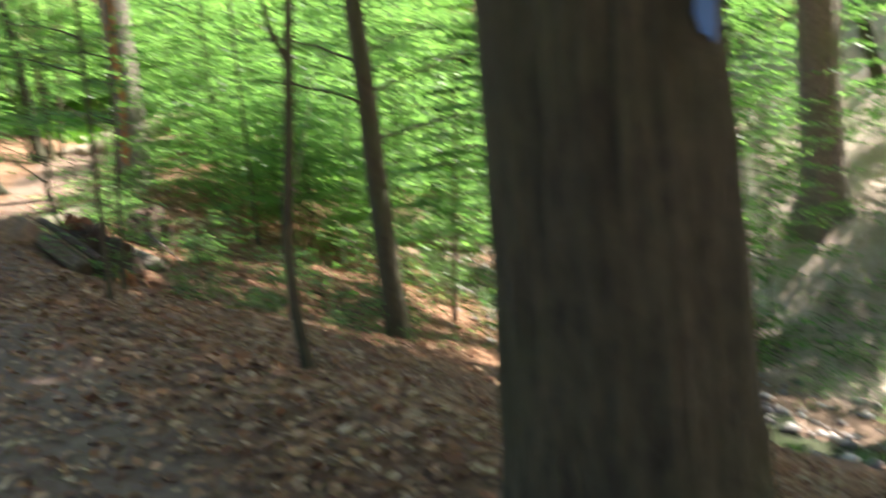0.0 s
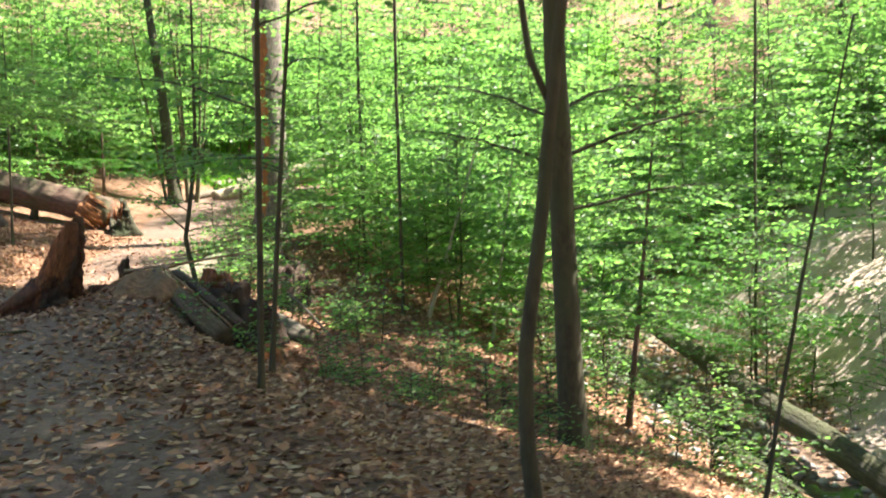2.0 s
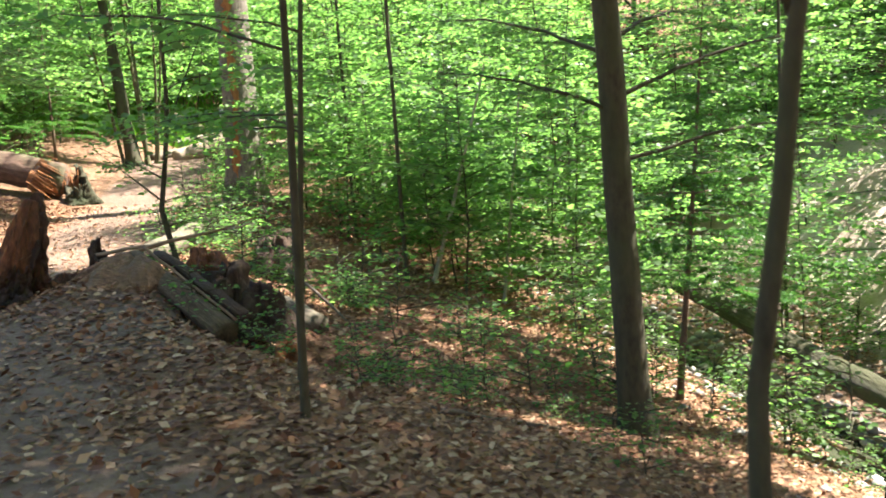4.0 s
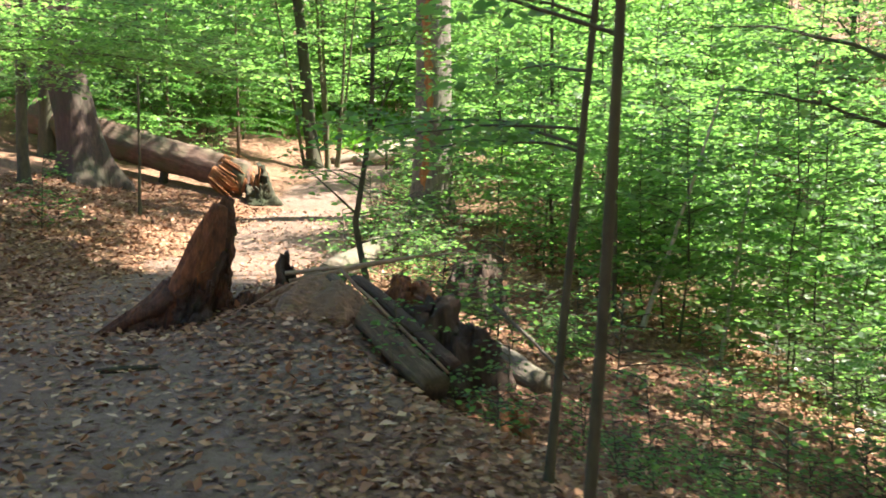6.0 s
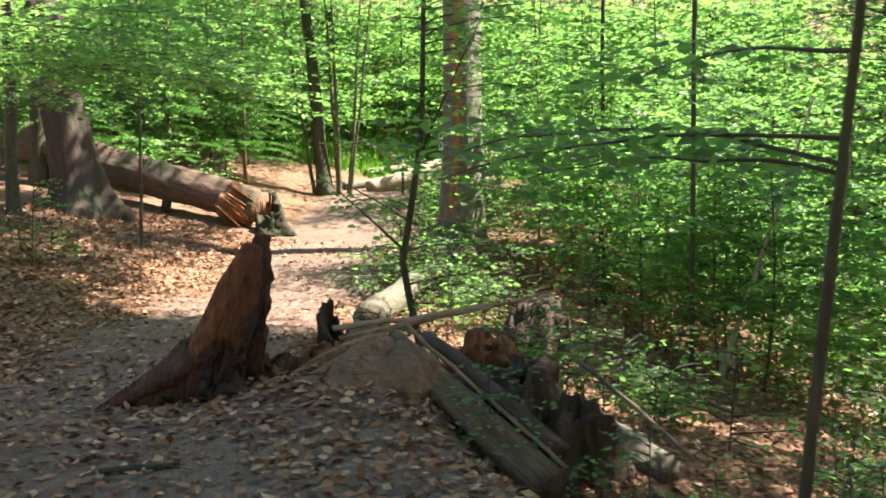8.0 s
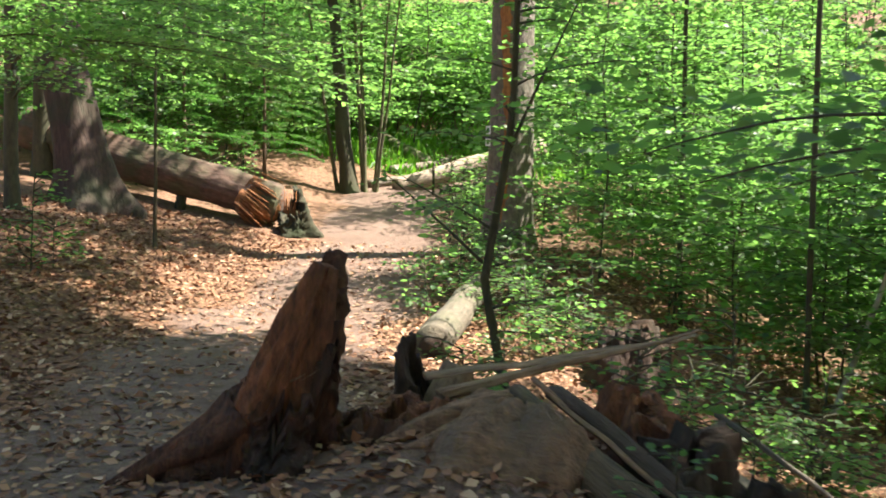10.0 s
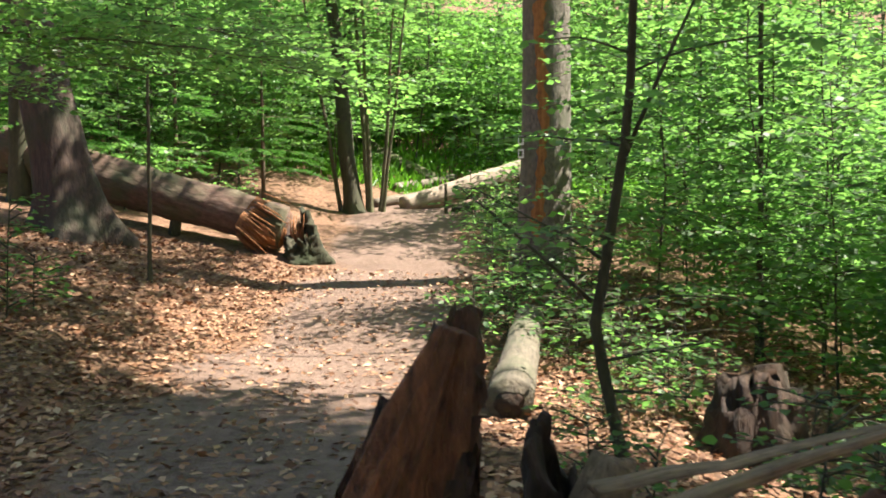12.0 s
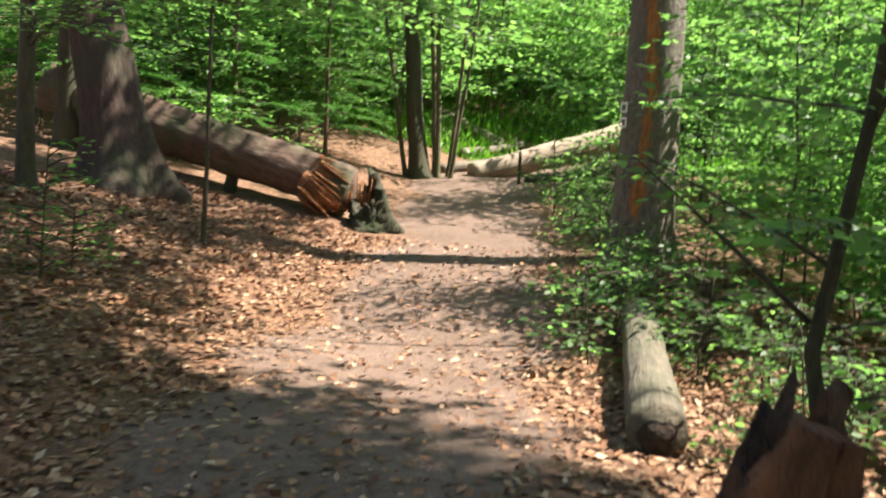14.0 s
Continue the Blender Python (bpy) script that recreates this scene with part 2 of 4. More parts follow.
        me.polygons.foreach_set("use_smooth", np.full(len(starts), smooth_faces))
        me.update(calc_edges=True)
        me.validate()
        me.materials.append(mat)
        return me


def part(name, build, mat, parent=None, label="", smooth_faces=True):
    ob = new(name, build.mesh(name, mat, smooth_faces) if isinstance(build, Build) else build)
    if parent is not None:
        ob.parent = parent
    if label:
        ob["label"] = label
    return ob


def thing(name, place, label, category, group="", turn=0.0):
    ob = new(name)
    ob.empty_display_size = 0.2
    ob.matrix_basis = pose(*place, 0, 0, turn)
    return tagged(ob, label, category, group)


# ---- ground ----
def warp(n, inner, outer, fine):
    """Coordinates that are close together in the middle and wide apart far out."""
    a = np.arange(-inner, inner + fine / 2, fine)
    g, step, v = [], fine, inner
    while v < outer:
        step *= 1.25
        v += step
        g.append(v)
    g = np.array(g)
    return np.concatenate([-g[::-1], a, g]) + n


GX, GY = warp(-3.5, 13.5, 600, 0.12), warp(14, 18, 600, 0.12)
gx, gy = np.meshgrid(GX, GY, indexing="ij")
gz = height(gx, gy)
gi, gj = np.meshgrid(np.arange(len(GX) - 1), np.arange(len(GY) - 1), indexing="ij")
quads = np.stack([gi * len(GY) + gj, (gi + 1) * len(GY) + gj, (gi + 1) * len(GY) + gj + 1, gi * len(GY) + gj + 1], -1).reshape(-1, 4)


def ground_mat():
    m, nt, b = material("forest_floor", 0.95)
    co = nt.nodes.new("ShaderNodeTexCoord").outputs["Object"]
    at = nt.nodes.new("ShaderNodeAttribute")
    at.attribute_name = "trail"
    n1 = noise_tex(nt, co, 1.1, 6, 0.65)
    n2 = noise_tex(nt, co, 14.0, 5, 0.7)
    n3 = noise_tex(nt, co, 60.0, 3, 0.6)
    vor = nt.nodes.new("ShaderNodeTexVoronoi")
    vor.inputs["Scale"].default_value = 17.0
    nt.links.new(co, vor.inputs["Vector"])
    soil = ramp(nt, n2, [(0.3, (0.088, 0.052, 0.036)), (0.55, (0.172, 0.108, 0.078)), (0.8, (0.255, 0.175, 0.135))])
    soil = mix(nt, 0.4, soil, ramp(nt, n1, [(0.35, (0.115, 0.069, 0.048)), (0.65, (0.235, 0.156, 0.120))]))
    dead = ramp(nt, vor.outputs["Color"], [(0.1, (0.08, 0.038, 0.02)), (0.5, (0.20, 0.10, 0.055)), (0.9, (0.34, 0.20, 0.12))])
    dead = mix(nt, 0.5, dead, ramp(nt, n2, [(0.35, (0.06, 0.032, 0.018)), (0.7, (0.25, 0.13, 0.07))]))
    edge = nt.nodes.new("ShaderNodeMath")
    edge.operation = "MULTIPLY_ADD"
    nt.links.new(n1, edge.inputs[0])
    edge.inputs[1].default_value = 0.9
    edge.inputs[2].default_value = -0.45
    add = nt.nodes.new("ShaderNodeMath")
    nt.links.new(at.outputs["Fac"], add.inputs[0])
    nt.links.new(edge.outputs[0], add.inputs[1])
    k = ramp(nt, add.outputs[0], [(0.35, (0, 0, 0)), (0.65, (1, 1, 1))])
    col = mix(nt, k, dead, soil)
    grey = nt.nodes.new("ShaderNodeAttribute")
    grey.attribute_name = "bare"
    col = mix(nt, grey.outputs["Fac"], col, ramp(nt, n2, [(0.3, (0.075, 0.050, 0.035)), (0.7, (0.245, 0.185, 0.145))]))
    # pale pinkish far bank, its colour raised for sun the slope hardly catches
    bank = nt.nodes.new("ShaderNodeAttribute")
    bank.attribute_name = "bank"
    col = mix(nt, bank.outputs["Fac"], col, mix(nt, 0.5, ramp(nt, n2, [(0.3, (0.22, 0.165, 0.14)), (0.7, (0.56, 0.455, 0.40))]), ramp(nt, n1, [(0.4, (0.24, 0.165, 0.13)), (0.6, (0.54, 0.43, 0.375))])))
    nt.links.new(col, b.inputs["Base Color"])
    both = nt.nodes.new("ShaderNodeMath")
    both.operation = "MULTIPLY_ADD"
    nt.links.new(n2, both.inputs[0])
    both.inputs[1].default_value = 2.0
    nt.links.new(n3, both.inputs[2])
    bump(nt, b, both.outputs[0], 0.8, 0.03)
    return m


gb = Build()
gb.v.append(np.stack([gx, gy, gz], -1).reshape(-1, 3))
gb.f.append(("quads", quads))
gb.n = gx.size
ground = part("ground", gb, ground_mat())
tag_struct(ground, "sloping forest floor of brown soil and fallen leaves", "ground")
dtr, strl = along(TRAIL, gx, gy)
trail = 1 - smooth(0.5, 1.7, dtr + 0.3 * wave(gx, gy, 1.3, 0.7))
ground.data.attributes.new("trail", "FLOAT", "POINT").data.foreach_set("value", trail.reshape(-1).astype(np.float32))
bare = np.clip(bumpat(gx, gy, -5.0, 11.2, 1.1, 1.3, 1.0, -0.3) + 0.6 * (1 - smooth(0.4, 1.6, along(STREAM, gx, gy)[0])), 0, 1)
ground.data.attributes.new("bare", "FLOAT", "POINT").data.foreach_set("value", bare.reshape(-1).astype(np.float32))

dst, sst = along(STREAM, gx, gy)
bankv = np.where(sst > 0, smooth(0.8, 1.6, dst) * (1 - smooth(9, 16, dst)), 0.0) * (1 - smooth(26, 34, gy))
ground.data.attributes.new("bank", "FLOAT", "POINT").data.foreach_set("value", bankv.reshape(-1).astype(np.float32))

# water
wat, nt, b = material("stream_water", 0.06)
b.inputs["Base Color"].default_value = (0.05, 0.055, 0.035, 1)
b.inputs["Specular IOR Level"].default_value = 0.6
wco = nt.nodes.new("ShaderNodeTexCoord").outputs["Object"]
bump(nt, b, noise_tex(nt, wco, 6.0, 3, 0.5), 0.25, 0.02)
wb = Build()
ts = np.linspace(0, 1, 60)
seg = np.concatenate([[0], np.cumsum(np.hypot(*np.diff(STREAM, axis=0).T))])
cx, cy = np.interp(ts * seg[-1], seg, STREAM[:, 0]), np.interp(ts * seg[-1], seg, STREAM[:, 1])
tx, ty = np.gradient(cx), np.gradient(cy)
tl = np.hypot(tx, ty)
zz = np.interp(cy, [0, 11, 20, 30, 60], [-3.0, -2.65, -2.35, -1.9, -0.5]) - 0.05
side = np.linspace(-0.9, 0.9, 7)
wv = np.stack([cx[:, None] + side * (ty / tl)[:, None], cy[:, None] - side * (tx / tl)[:, None], np.repeat(zz[:, None], 7, 1)], -1)
wi, wj = np.meshgrid(np.arange(59), np.arange(6), indexing="ij")
wb.v.append(wv.reshape(-1, 3))
wb.f.append(("quads", np.stack([wi * 7 + wj, (wi + 1) * 7 + wj, (wi + 1) * 7 + wj + 1, wi * 7 + wj + 1], -1).reshape(-1, 4)))
wb.n = 420
tag_struct(part("water", wb, wat), "shallow dark forest stream over stones", "stream")

# ---- plants ----
def beech_branch(wood, leaf, start, az, length, rise, rs, size=0.07, dens=1.0, r0=0.012, oval=True, droop=0.25, twigs=None):
    """A flat spray: an arching axis, twigs to both sides, leaves set alternately."""
    k = max(4, int(length / 0.15))
    t = np.linspace(0, 1, k)
    h = np.array([math.cos(az), math.sin(az), 0])
    wob = np.cumsum(rs.normal(0, 0.05, k)) * length / k * 2
    sidev = np.array([-h[1], h[0], 0])
    pts = np.asarray(start) + t[:, None] * length * h + wob[:, None] * sidev
    pts[:, 2] += length * (rise * t - droop * t * t) + np.cumsum(rs.normal(0, 0.01, k))
    if wood is not None:
        wood.tube(pts, r0 * (1 - 0.85 * t) + 0.0015, 5, 0.1, seed=rs.randint(1 << 30))
    P, D, N, L = [], [], [], []
    nt_ = max(3, int(length / 0.11 * dens))
    for i in range(nt_):
        u = 0.12 + 0.88 * (i + rs.uniform(0, 0.6)) / nt_
        u = min(u, 1)
        o = np.array([np.interp(u, t, pts[:, c]) for c in range(3)])
        s = 1 if i % 2 else -1
        a = rs.uniform(0.6, 1.1)
        d = h * math.cos(a) + s * sidev * math.sin(a) + np.array([0, 0, rs.normal(0.02, 0.12)])
        tl_ = length * 0.42 * (1 - 0.6 * u) * rs.uniform(0.6, 1.2) + 0.08
        m = max(2, int(tl_ / 0.055 * dens))
        q = (np.arange(m) + rs.uniform(0.2, 0.9, m)) / m
        p = o + q[:, None] * tl_ * d
        p[:, 2] -= 0.12 * tl_ * q * q + rs.normal(0, 0.012, m)
        if wood is not None and tl_ > 0.2 and r0 > 0.009:
            (twigs or wood).tube(np.stack([o, o + 0.5 * tl_ * d, o + tl_ * d - [0, 0, 0.1 * tl_]]), [0.004, 0.003, 0.001], 3, 0, False)
        tw = np.where(np.arange(m) % 2 == 0, 1, -1)[:, None] * np.cross([0, 0, 1.0], d)[None]
        dd = d[None] * rs.uniform(0.5, 1.0, (m, 1)) + tw * rs.uniform(0.4, 0.9, (m, 1)) + rs.normal(0, 0.15, (m, 3))
        P.append(p)
        D.append(dd)
        N.append(np.array([0, 0, 1.0]) + rs.normal(0, 0.45, (m, 3)))
        L.append(size * rs.uniform(0.65, 1.2, m))
    leaf.leaves(np.concatenate(P), np.concatenate(D), np.concatenate(N), np.concatenate(L), 0.33, oval)
    return pts


def stem_curve(base, lean, tall, rs, k=14, wobble=0.03):
    t = np.linspace(0, 1, k)
    w = np.cumsum(rs.normal(0, wobble, (k, 2)), 0) * tall / k
    w -= w[0]
    p = np.zeros((k, 3))
    p[:, 0] = base[0] + lean[0] * t * tall + w[:, 0]
    p[:, 1] = base[1] + lean[1] * t * tall + w[:, 1]
    p[:, 2] = base[2] + t * tall
    return p


def trunk_build(pts, r0, r1, segs=16, flare=0.5, rough=0.06, seed=1, roots=5):
    """A tapered bole with a flared, buttressed foot that goes into the ground."""
    pts = np.asarray(pts, float)
    s = np.linalg.norm(pts - pts[0], axis=1)
    z = np.concatenate([[-0.35, -0.1, 0.0, 0.06, 0.14, 0.25, 0.4, 0.6, 0.9], np.arange(1.2, s[-1], 0.35), [s[-1]]])
    z = z[(z <= s[-1])]
    p = np.stack([np.interp(z, s, pts[:, c]) for c in range(3)], 1)
    p[z < 0] = pts[0] + (z[z < 0])[:, None] * [0, 0, 1]
    r = r0 + (r1 - r0) * np.clip(z, 0, None) / s[-1]
    b = Build()
    th = np.linspace(0, 2 * np.pi, segs, endpoint=False)
    rs = np.random.RandomState(seed)
    ph = rs.uniform(0, 6.28, 6)
    butt = 0.5 + 0.5 * np.sin(roots * th + ph[0] + 0.7 * np.sin(2 * th + ph[1]))
    fl = flare * np.exp(-np.clip(z, -0.1, None) / (0.9 * r0 + 0.12))
    rr = r[:, None] * (1 + fl[:, None] * (0.35 + 0.9 * butt[None]) + rough * (np.sin(2 * th + ph[2])[None] * 0.5 + 0.45 * np.sin(5 * th[None] + ph[3] + 0.8 * z[:, None]) + 0.35 * np.sin(9 * th[None] + ph[4] + 1.3 * np.sin(z[:, None]))) + 0.25 * rough * rs.normal(0, 1, (len(z), segs)))
    v = p[:, None] + np.stack([rr * np.cos(th), rr * np.sin(th), np.zeros_like(rr)], -1)
    k = len(z)
    i, j = np.meshgrid(np.arange(k - 1), np.arange(segs), indexing="ij")
    j2 = (j + 1) % segs
    b.v.append(v.reshape(-1, 3))
    b.f.append(("quads", np.stack([i * segs + j, i * segs + j2, (i + 1) * segs + j2, (i + 1) * segs + j], -1).reshape(-1, 4)))
    b.n = k * segs
    b.f.append(np.arange(segs) + (k - 1) * segs)
    return b


def sapling(name, base, lean, tall, r0, label, bark=None, branches=(), z0=1.0, n=18, reach=1.1, size=0.07, seed=1, group="", leafmat=None, dens=1.0, zmax=None, wobble=0.03, oval=True):
    """A slim broad-leaved tree. branches: chosen limbs (height, azimuth in degrees, length, rise)."""
    rs = np.random.RandomState(seed)
    g = ground_at(*base)
    ob = thing(name, (base[0], base[1], g), label, "tree", group)
    pts = stem_curve((0, 0, 0), lean, tall, rs, wobble=wobble)
    part("trunk", trunk_build(pts, r0, max(0.006, r0 * 0.35), 10 if r0 < 0.06 else 16, 0.35, 0.05, seed), bark or BARK, ob)
    wood, leaf = Build(), Build()

    def on(zv):
        return np.array([np.interp(zv, pts[:, 2], pts[:, c]) for c in range(3)])
    for zb, az, ln, rise in branches:
        limb = Build()
        beech_branch(limb, leaf, on(zb), radians(az), ln, rise, rs, size, dens, max(0.008, min(0.022, r0 * 0.28)), oval, twigs=wood)
        part("branch", limb, bark or BARK, ob)
    top = min(tall * 0.97, zmax or tall)
    for i in range(n):
        zb = z0 + (top - z0) * (i + rs.uniform(0, 1)) / n
        ln = reach * rs.uniform(0.5, 1.15) * (1 - 0.45 * zb / tall)
        beech_branch(wood, leaf, on(zb), rs.uniform(0, 6.28), ln, rs.uniform(0.1, 0.55), rs, size, dens, min(0.018, max(0.006, r0 * 0.25)), oval)
    if wood.n:
        tagged(part("branchwork", wood, bark or BARK, ob), kind="stuff")
    if leaf.n:
        part("crown", leaf, leafmat or LEAF, ob)
    return ob


def conifer(name, base, tall, r0, label, seed=1, reach=1.3, group="", z0=0.3, lean=(0, 0), nw=None):
    """A young spruce: whorls of flat drooping branches with short needles."""
    rs = np.random.RandomState(seed)
    ob = thing(name, (base[0], base[1], ground_at(*base)), label, "tree", group)
    pts = stem_curve((0, 0, 0), lean, tall, rs, wobble=0.012)
    part("trunk", trunk_build(pts, r0, 0.006, 8, 0.3, 0.04, seed), BARK_RED, ob)
    wood, leaf = Build(), Build()
    z = z0
    while z < tall - 0.1:
        for a in range(rs.randint(3, 6)):
            az = rs.uniform(0, 6.28)
            ln = reach * (1 - z / tall) ** 0.8 * rs.uniform(0.6, 1.1) + 0.12
            k = 6
            t = np.linspace(0, 1, k)
            h = np.array([math.cos(az), math.sin(az), 0])
            sv = np.array([-h[1], h[0], 0])
            o = np.array([np.interp(z, pts[:, 2], pts[:, c]) for c in range(3)])
            p = o + t[:, None] * ln * h
            p[:, 2] += ln * (0.12 * t - 0.30 * t * t)
            wood.tube(p, 0.007 * (1 - 0.8 * t) + 0.001, 4, 0, False)
            P, D, L = [], [], []
            for i in range(int(ln / 0.07) + 2):
                u = rs.uniform(0.1, 1)
                q0 = np.array([np.interp(u, t, p[:, c]) for c in range(3)])
                s = rs.choice([-1, 1])
                tl_ = 0.38 * ln * (1.1 - u) + 0.05
                d = h * 0.8 + s * sv * 0.7 + np.array([0, 0, -0.12])
                d /= np.linalg.norm(d)
                m = int(tl_ / 0.011) + 3
                q = rs.uniform(0, 1, m)
                P.append(q0 + q[:, None] * tl_ * d)
                D.append(d * 0.7 + rs.normal(0, 0.5, (m, 3)) * [1, 1, 0.6])
                L.append(np.full(m, 0.055))
            P, D, L = np.concatenate(P), np.concatenate(D), np.concatenate(L)
            leaf.leaves(P, D, np.array([0, 0, 1.0]) + rs.normal(0, 0.4, P.shape), L * rs.uniform(0.7, 1.2, len(L)), 0.17, False)
        z += 0.15 + 0.1 * rs.uniform()
    tagged(part("branchwork", wood, BARK_RED, ob), kind="stuff")
    part("needles", leaf, NEEDLE, ob)
    return ob


def crown_cloud(leaf, centre, radii, n, rs, size=0.12, oval=False):
    """Leaf sprays through an uneven crown: clumps of leaves round many twig ends."""
    c = int(n / 45)
    d = rs.normal(0, 1, (c, 3))
    d /= np.linalg.norm(d, axis=1)[:, None]
    cc = np.asarray(centre) + d * np.asarray(radii) * (rs.uniform(0.15, 1, (c, 1)) ** 0.6)
    k = rs.randint(0, c, n)
    p = cc[k] + rs.normal(0, 1, (n, 3)) * [0.42, 0.42, 0.13]
    leaf.leaves(p, rs.normal(0, 1, (n, 3)) * [1, 1, 0.4], np.array([0, 0, 1.0]) + rs.normal(0, 0.4, (n, 3)), size * rs.uniform(0.6, 1.2, n), 0.34, oval)


def tall_tree(name, base, lean, tall, r0, r1, label, bark, crown, seed=1, group="", segs=28, flare=0.5, rough=0.06, leafmat=None, roots=5, size=0.12):
    """A grown tree: bole, limbs and a crown. crown: (centre z, radius, half height, leaves)."""
    rs = np.random.RandomState(seed)
    ob = thing(name, (base[0], base[1], ground_at(*base)), label, "tree", group)
    pts = stem_curve((0, 0, 0), lean, tall, rs, 12, 0.012)
    part("trunk", trunk_build(pts, r0, r1, segs, flare, rough, seed, roots), bark, ob)
    if crown:
        zc, rad, half, n = crown
        wood, leaf = Build(), Build()
        for i in range(9):
            zb = zc - half + 1.6 * half * i / 9
            zb = min(zb, tall - 0.3)
            o = np.array([np.interp(zb, pts[:, 2], pts[:, c]) for c in range(3)])
            az = rs.uniform(0, 6.28)
            e = o + np.array([math.cos(az), math.sin(az), 0.45]) * rad * 0.8
            mid = (o + e) / 2 + rs.normal(0, 0.15, 3)
            wood.tube(np.stack([o, mid, e]), [r1 * 0.7 + 0.02, r1 * 0.4 + 0.015, 0.01], 6, 0.1)
        crown_cloud(leaf, (pts[-1, 0], pts[-1, 1], zc), (rad, rad, half), n, rs, size)
        tagged(part("branchwork", wood, bark, ob), kind="stuff")
        part("crown", leaf, leafmat or LEAF_FAR, ob)
    return ob


def path_tree(name, pts, r0, r1, label, bark, seed=1, segs=10):
    """A trunk along chosen points, from the ground up, standing at the first."""
    base = pts[0]
    ob = thing(name, (base[0], base[1], ground_at(*base[:2])), label, "tree")
    rel = [(p[0] - base[0], p[1] - base[1], p[2]) for p in pts]
    part("trunk", trunk_build(rel, r0, r1, segs, 0.35, 0.06, seed), bark, ob)
    return ob, rel


def blotch(name, around, size, mat, parent, label, radius, az, z):
    """A thin patch of paint that follows a round trunk."""
    b = Build()
    n, m = 10, 9
    u, v = np.meshgrid(np.linspace(-1, 1, n), np.linspace(-1, 1, m), indexing="ij")
    ed = 1 - 0.10 * np.sin(5 * u + 3 * v) - 0.08 * np.cos(7 * v)
    uu, vv = u * np.sqrt(1 - 0.5 * v * v) * ed, v * np.sqrt(1 - 0.5 * u * u) * ed
    a = az + uu * size[0] / radius
    b.v.append(np.stack([around[0] + radius * np.cos(a), around[1] + radius * np.sin(a), z + vv * size[1]], -1).reshape(-1, 3))
    i, j = np.meshgrid(np.arange(n - 1), np.arange(m - 1), indexing="ij")
    b.f.append(("quads", np.stack([i * m + j, (i + 1) * m + j, (i + 1) * m + j + 1, i * m + j + 1], -1).reshape(-1, 4)))
    b.n = n * m
    return part(name, b, mat, parent, label)


# the grown tree that the walk starts beside
big = tall_tree("beech_tree", (0.49, 2.68), (-0.005, 0.0), 14.0, 0.325, 0.2, "thick old tree with furrowed dark bark and a blue paint blaze", BARK_BIG, (10.5, 4.8, 2.6, 7000), seed=3, segs=96, flare=0.22, rough=0.08, roots=6, size=0.24)
blotch("paint_blaze", (-0.01, 0.0), (0.06, 0.12), PAINT_BLUE, big, "sky-blue paint blaze", 0.352, radians(-46), 1.60)

# the spruce with the torn scar
# crown out of view, widened to shade the left bank
spruce = tall_tree("spruce_tree", (-7.62, 23.8), (0.005, 0.0), 16.0, 0.36, 0.17, "grey-barked spruce with a long orange scar down its trunk", BARK_GREY, (11.5, 3.3, 2.6, 6000), seed=5, segs=40, flare=0.4, rough=0.04, leafmat=NEEDLE, size=0.2)
sc = Build()
zs = np.linspace(0.25, 4.6, 60)
rsc = np.random.RandomState(8)
wl, wr = 0.13 + 0.14 * np.sin(zs * 2.3) + rsc.normal(0, 0.07, 60), 0.30 + 0.12 * np.sin(zs * 3.1 + 1) + rsc.normal(0, 0.07, 60)
wl, wr = wl * smooth(0.2, 0.9, zs) * 0.9, wr * smooth(0.2, 0.9, zs) * 0.9
cols = np.linspace(0, 1, 9)
ang = radians(-92) + (-wl[:, None] + (wl + wr)[:, None] * cols)
rr_ = 0.376 + 0.36 * 0.16 * np.exp(-zs / 0.4)[:, None] - 0.17 * zs[:, None] / 16 - 0.004 + 0.0 * ang
sv_ = np.stack([rr_ * np.cos(ang) + 0.005 * zs[:, None], rr_ * np.sin(ang), np.repeat(zs[:, None], 9, 1)], -1)
i_, j_ = np.meshgrid(np.arange(59), np.arange(8), indexing="ij")
sc.v.append(sv_.reshape(-1, 3))
sc.f.append(("quads", np.stack([i_ * 9 + j_, i_ * 9 + j_ + 1, (i_ + 1) * 9 + j_ + 1, (i_ + 1) * 9 + j_], -1).reshape(-1, 4)))
sc.n = 540
part("scar", sc, WOOD_RAW, spruce, "bare orange-brown wood where the bark is torn off")
for k_ in range(2):
    fr = Build()
    for (du, dv, wu, wv) in [(-0.05, 0, 0.012, 0.06), (0.05, 0, 0.012, 0.06), (0, 0.05, 0.06, 0.012), (0, -0.05, 0.06, 0.012)]:
        zc_, rad_ = 1.88 - 0.18 * k_ + dv, 0.385
        pts_ = []
        for uu in (-wu, wu):
            for vv in (-wv, wv):
                a_ = radians(-133) + (du + uu) / rad_
                pts_.append((rad_ * math.cos(a_), rad_ * math.sin(a_), zc_ + vv))
        fr.add(pts_, [[0, 2, 3, 1]])
    part("trail_mark", fr, PAINT_WHITE, spruce, "white painted square trail mark")

# trees on the slope to the stream
pole_a = sapling("beech_pole", (-0.96, 12.9), (-0.025, -0.02), 11.0, 0.150, "slim grey beech pole standing on the slope", n=9, z0=4.2, reach=2.6, seed=11, branches=[(2.55, 25, 2.8, 0.30), (3.15, 20, 2.6, 0.45), (3.5, 150, 2.0, 0.5), (3.6, 60, 2.6, 0.4), (3.0, 200, 1.6, 0.5)])
# unseen high crown, sized and placed to shade the trail
ca = Build()
crown_cloud(ca, (-0.4, -0.3, 11.3), (3.6, 3.6, 2.2), 5200, np.random.RandomState(6), 0.24)
part("canopy", ca, LEAF_FAR, pole_a)
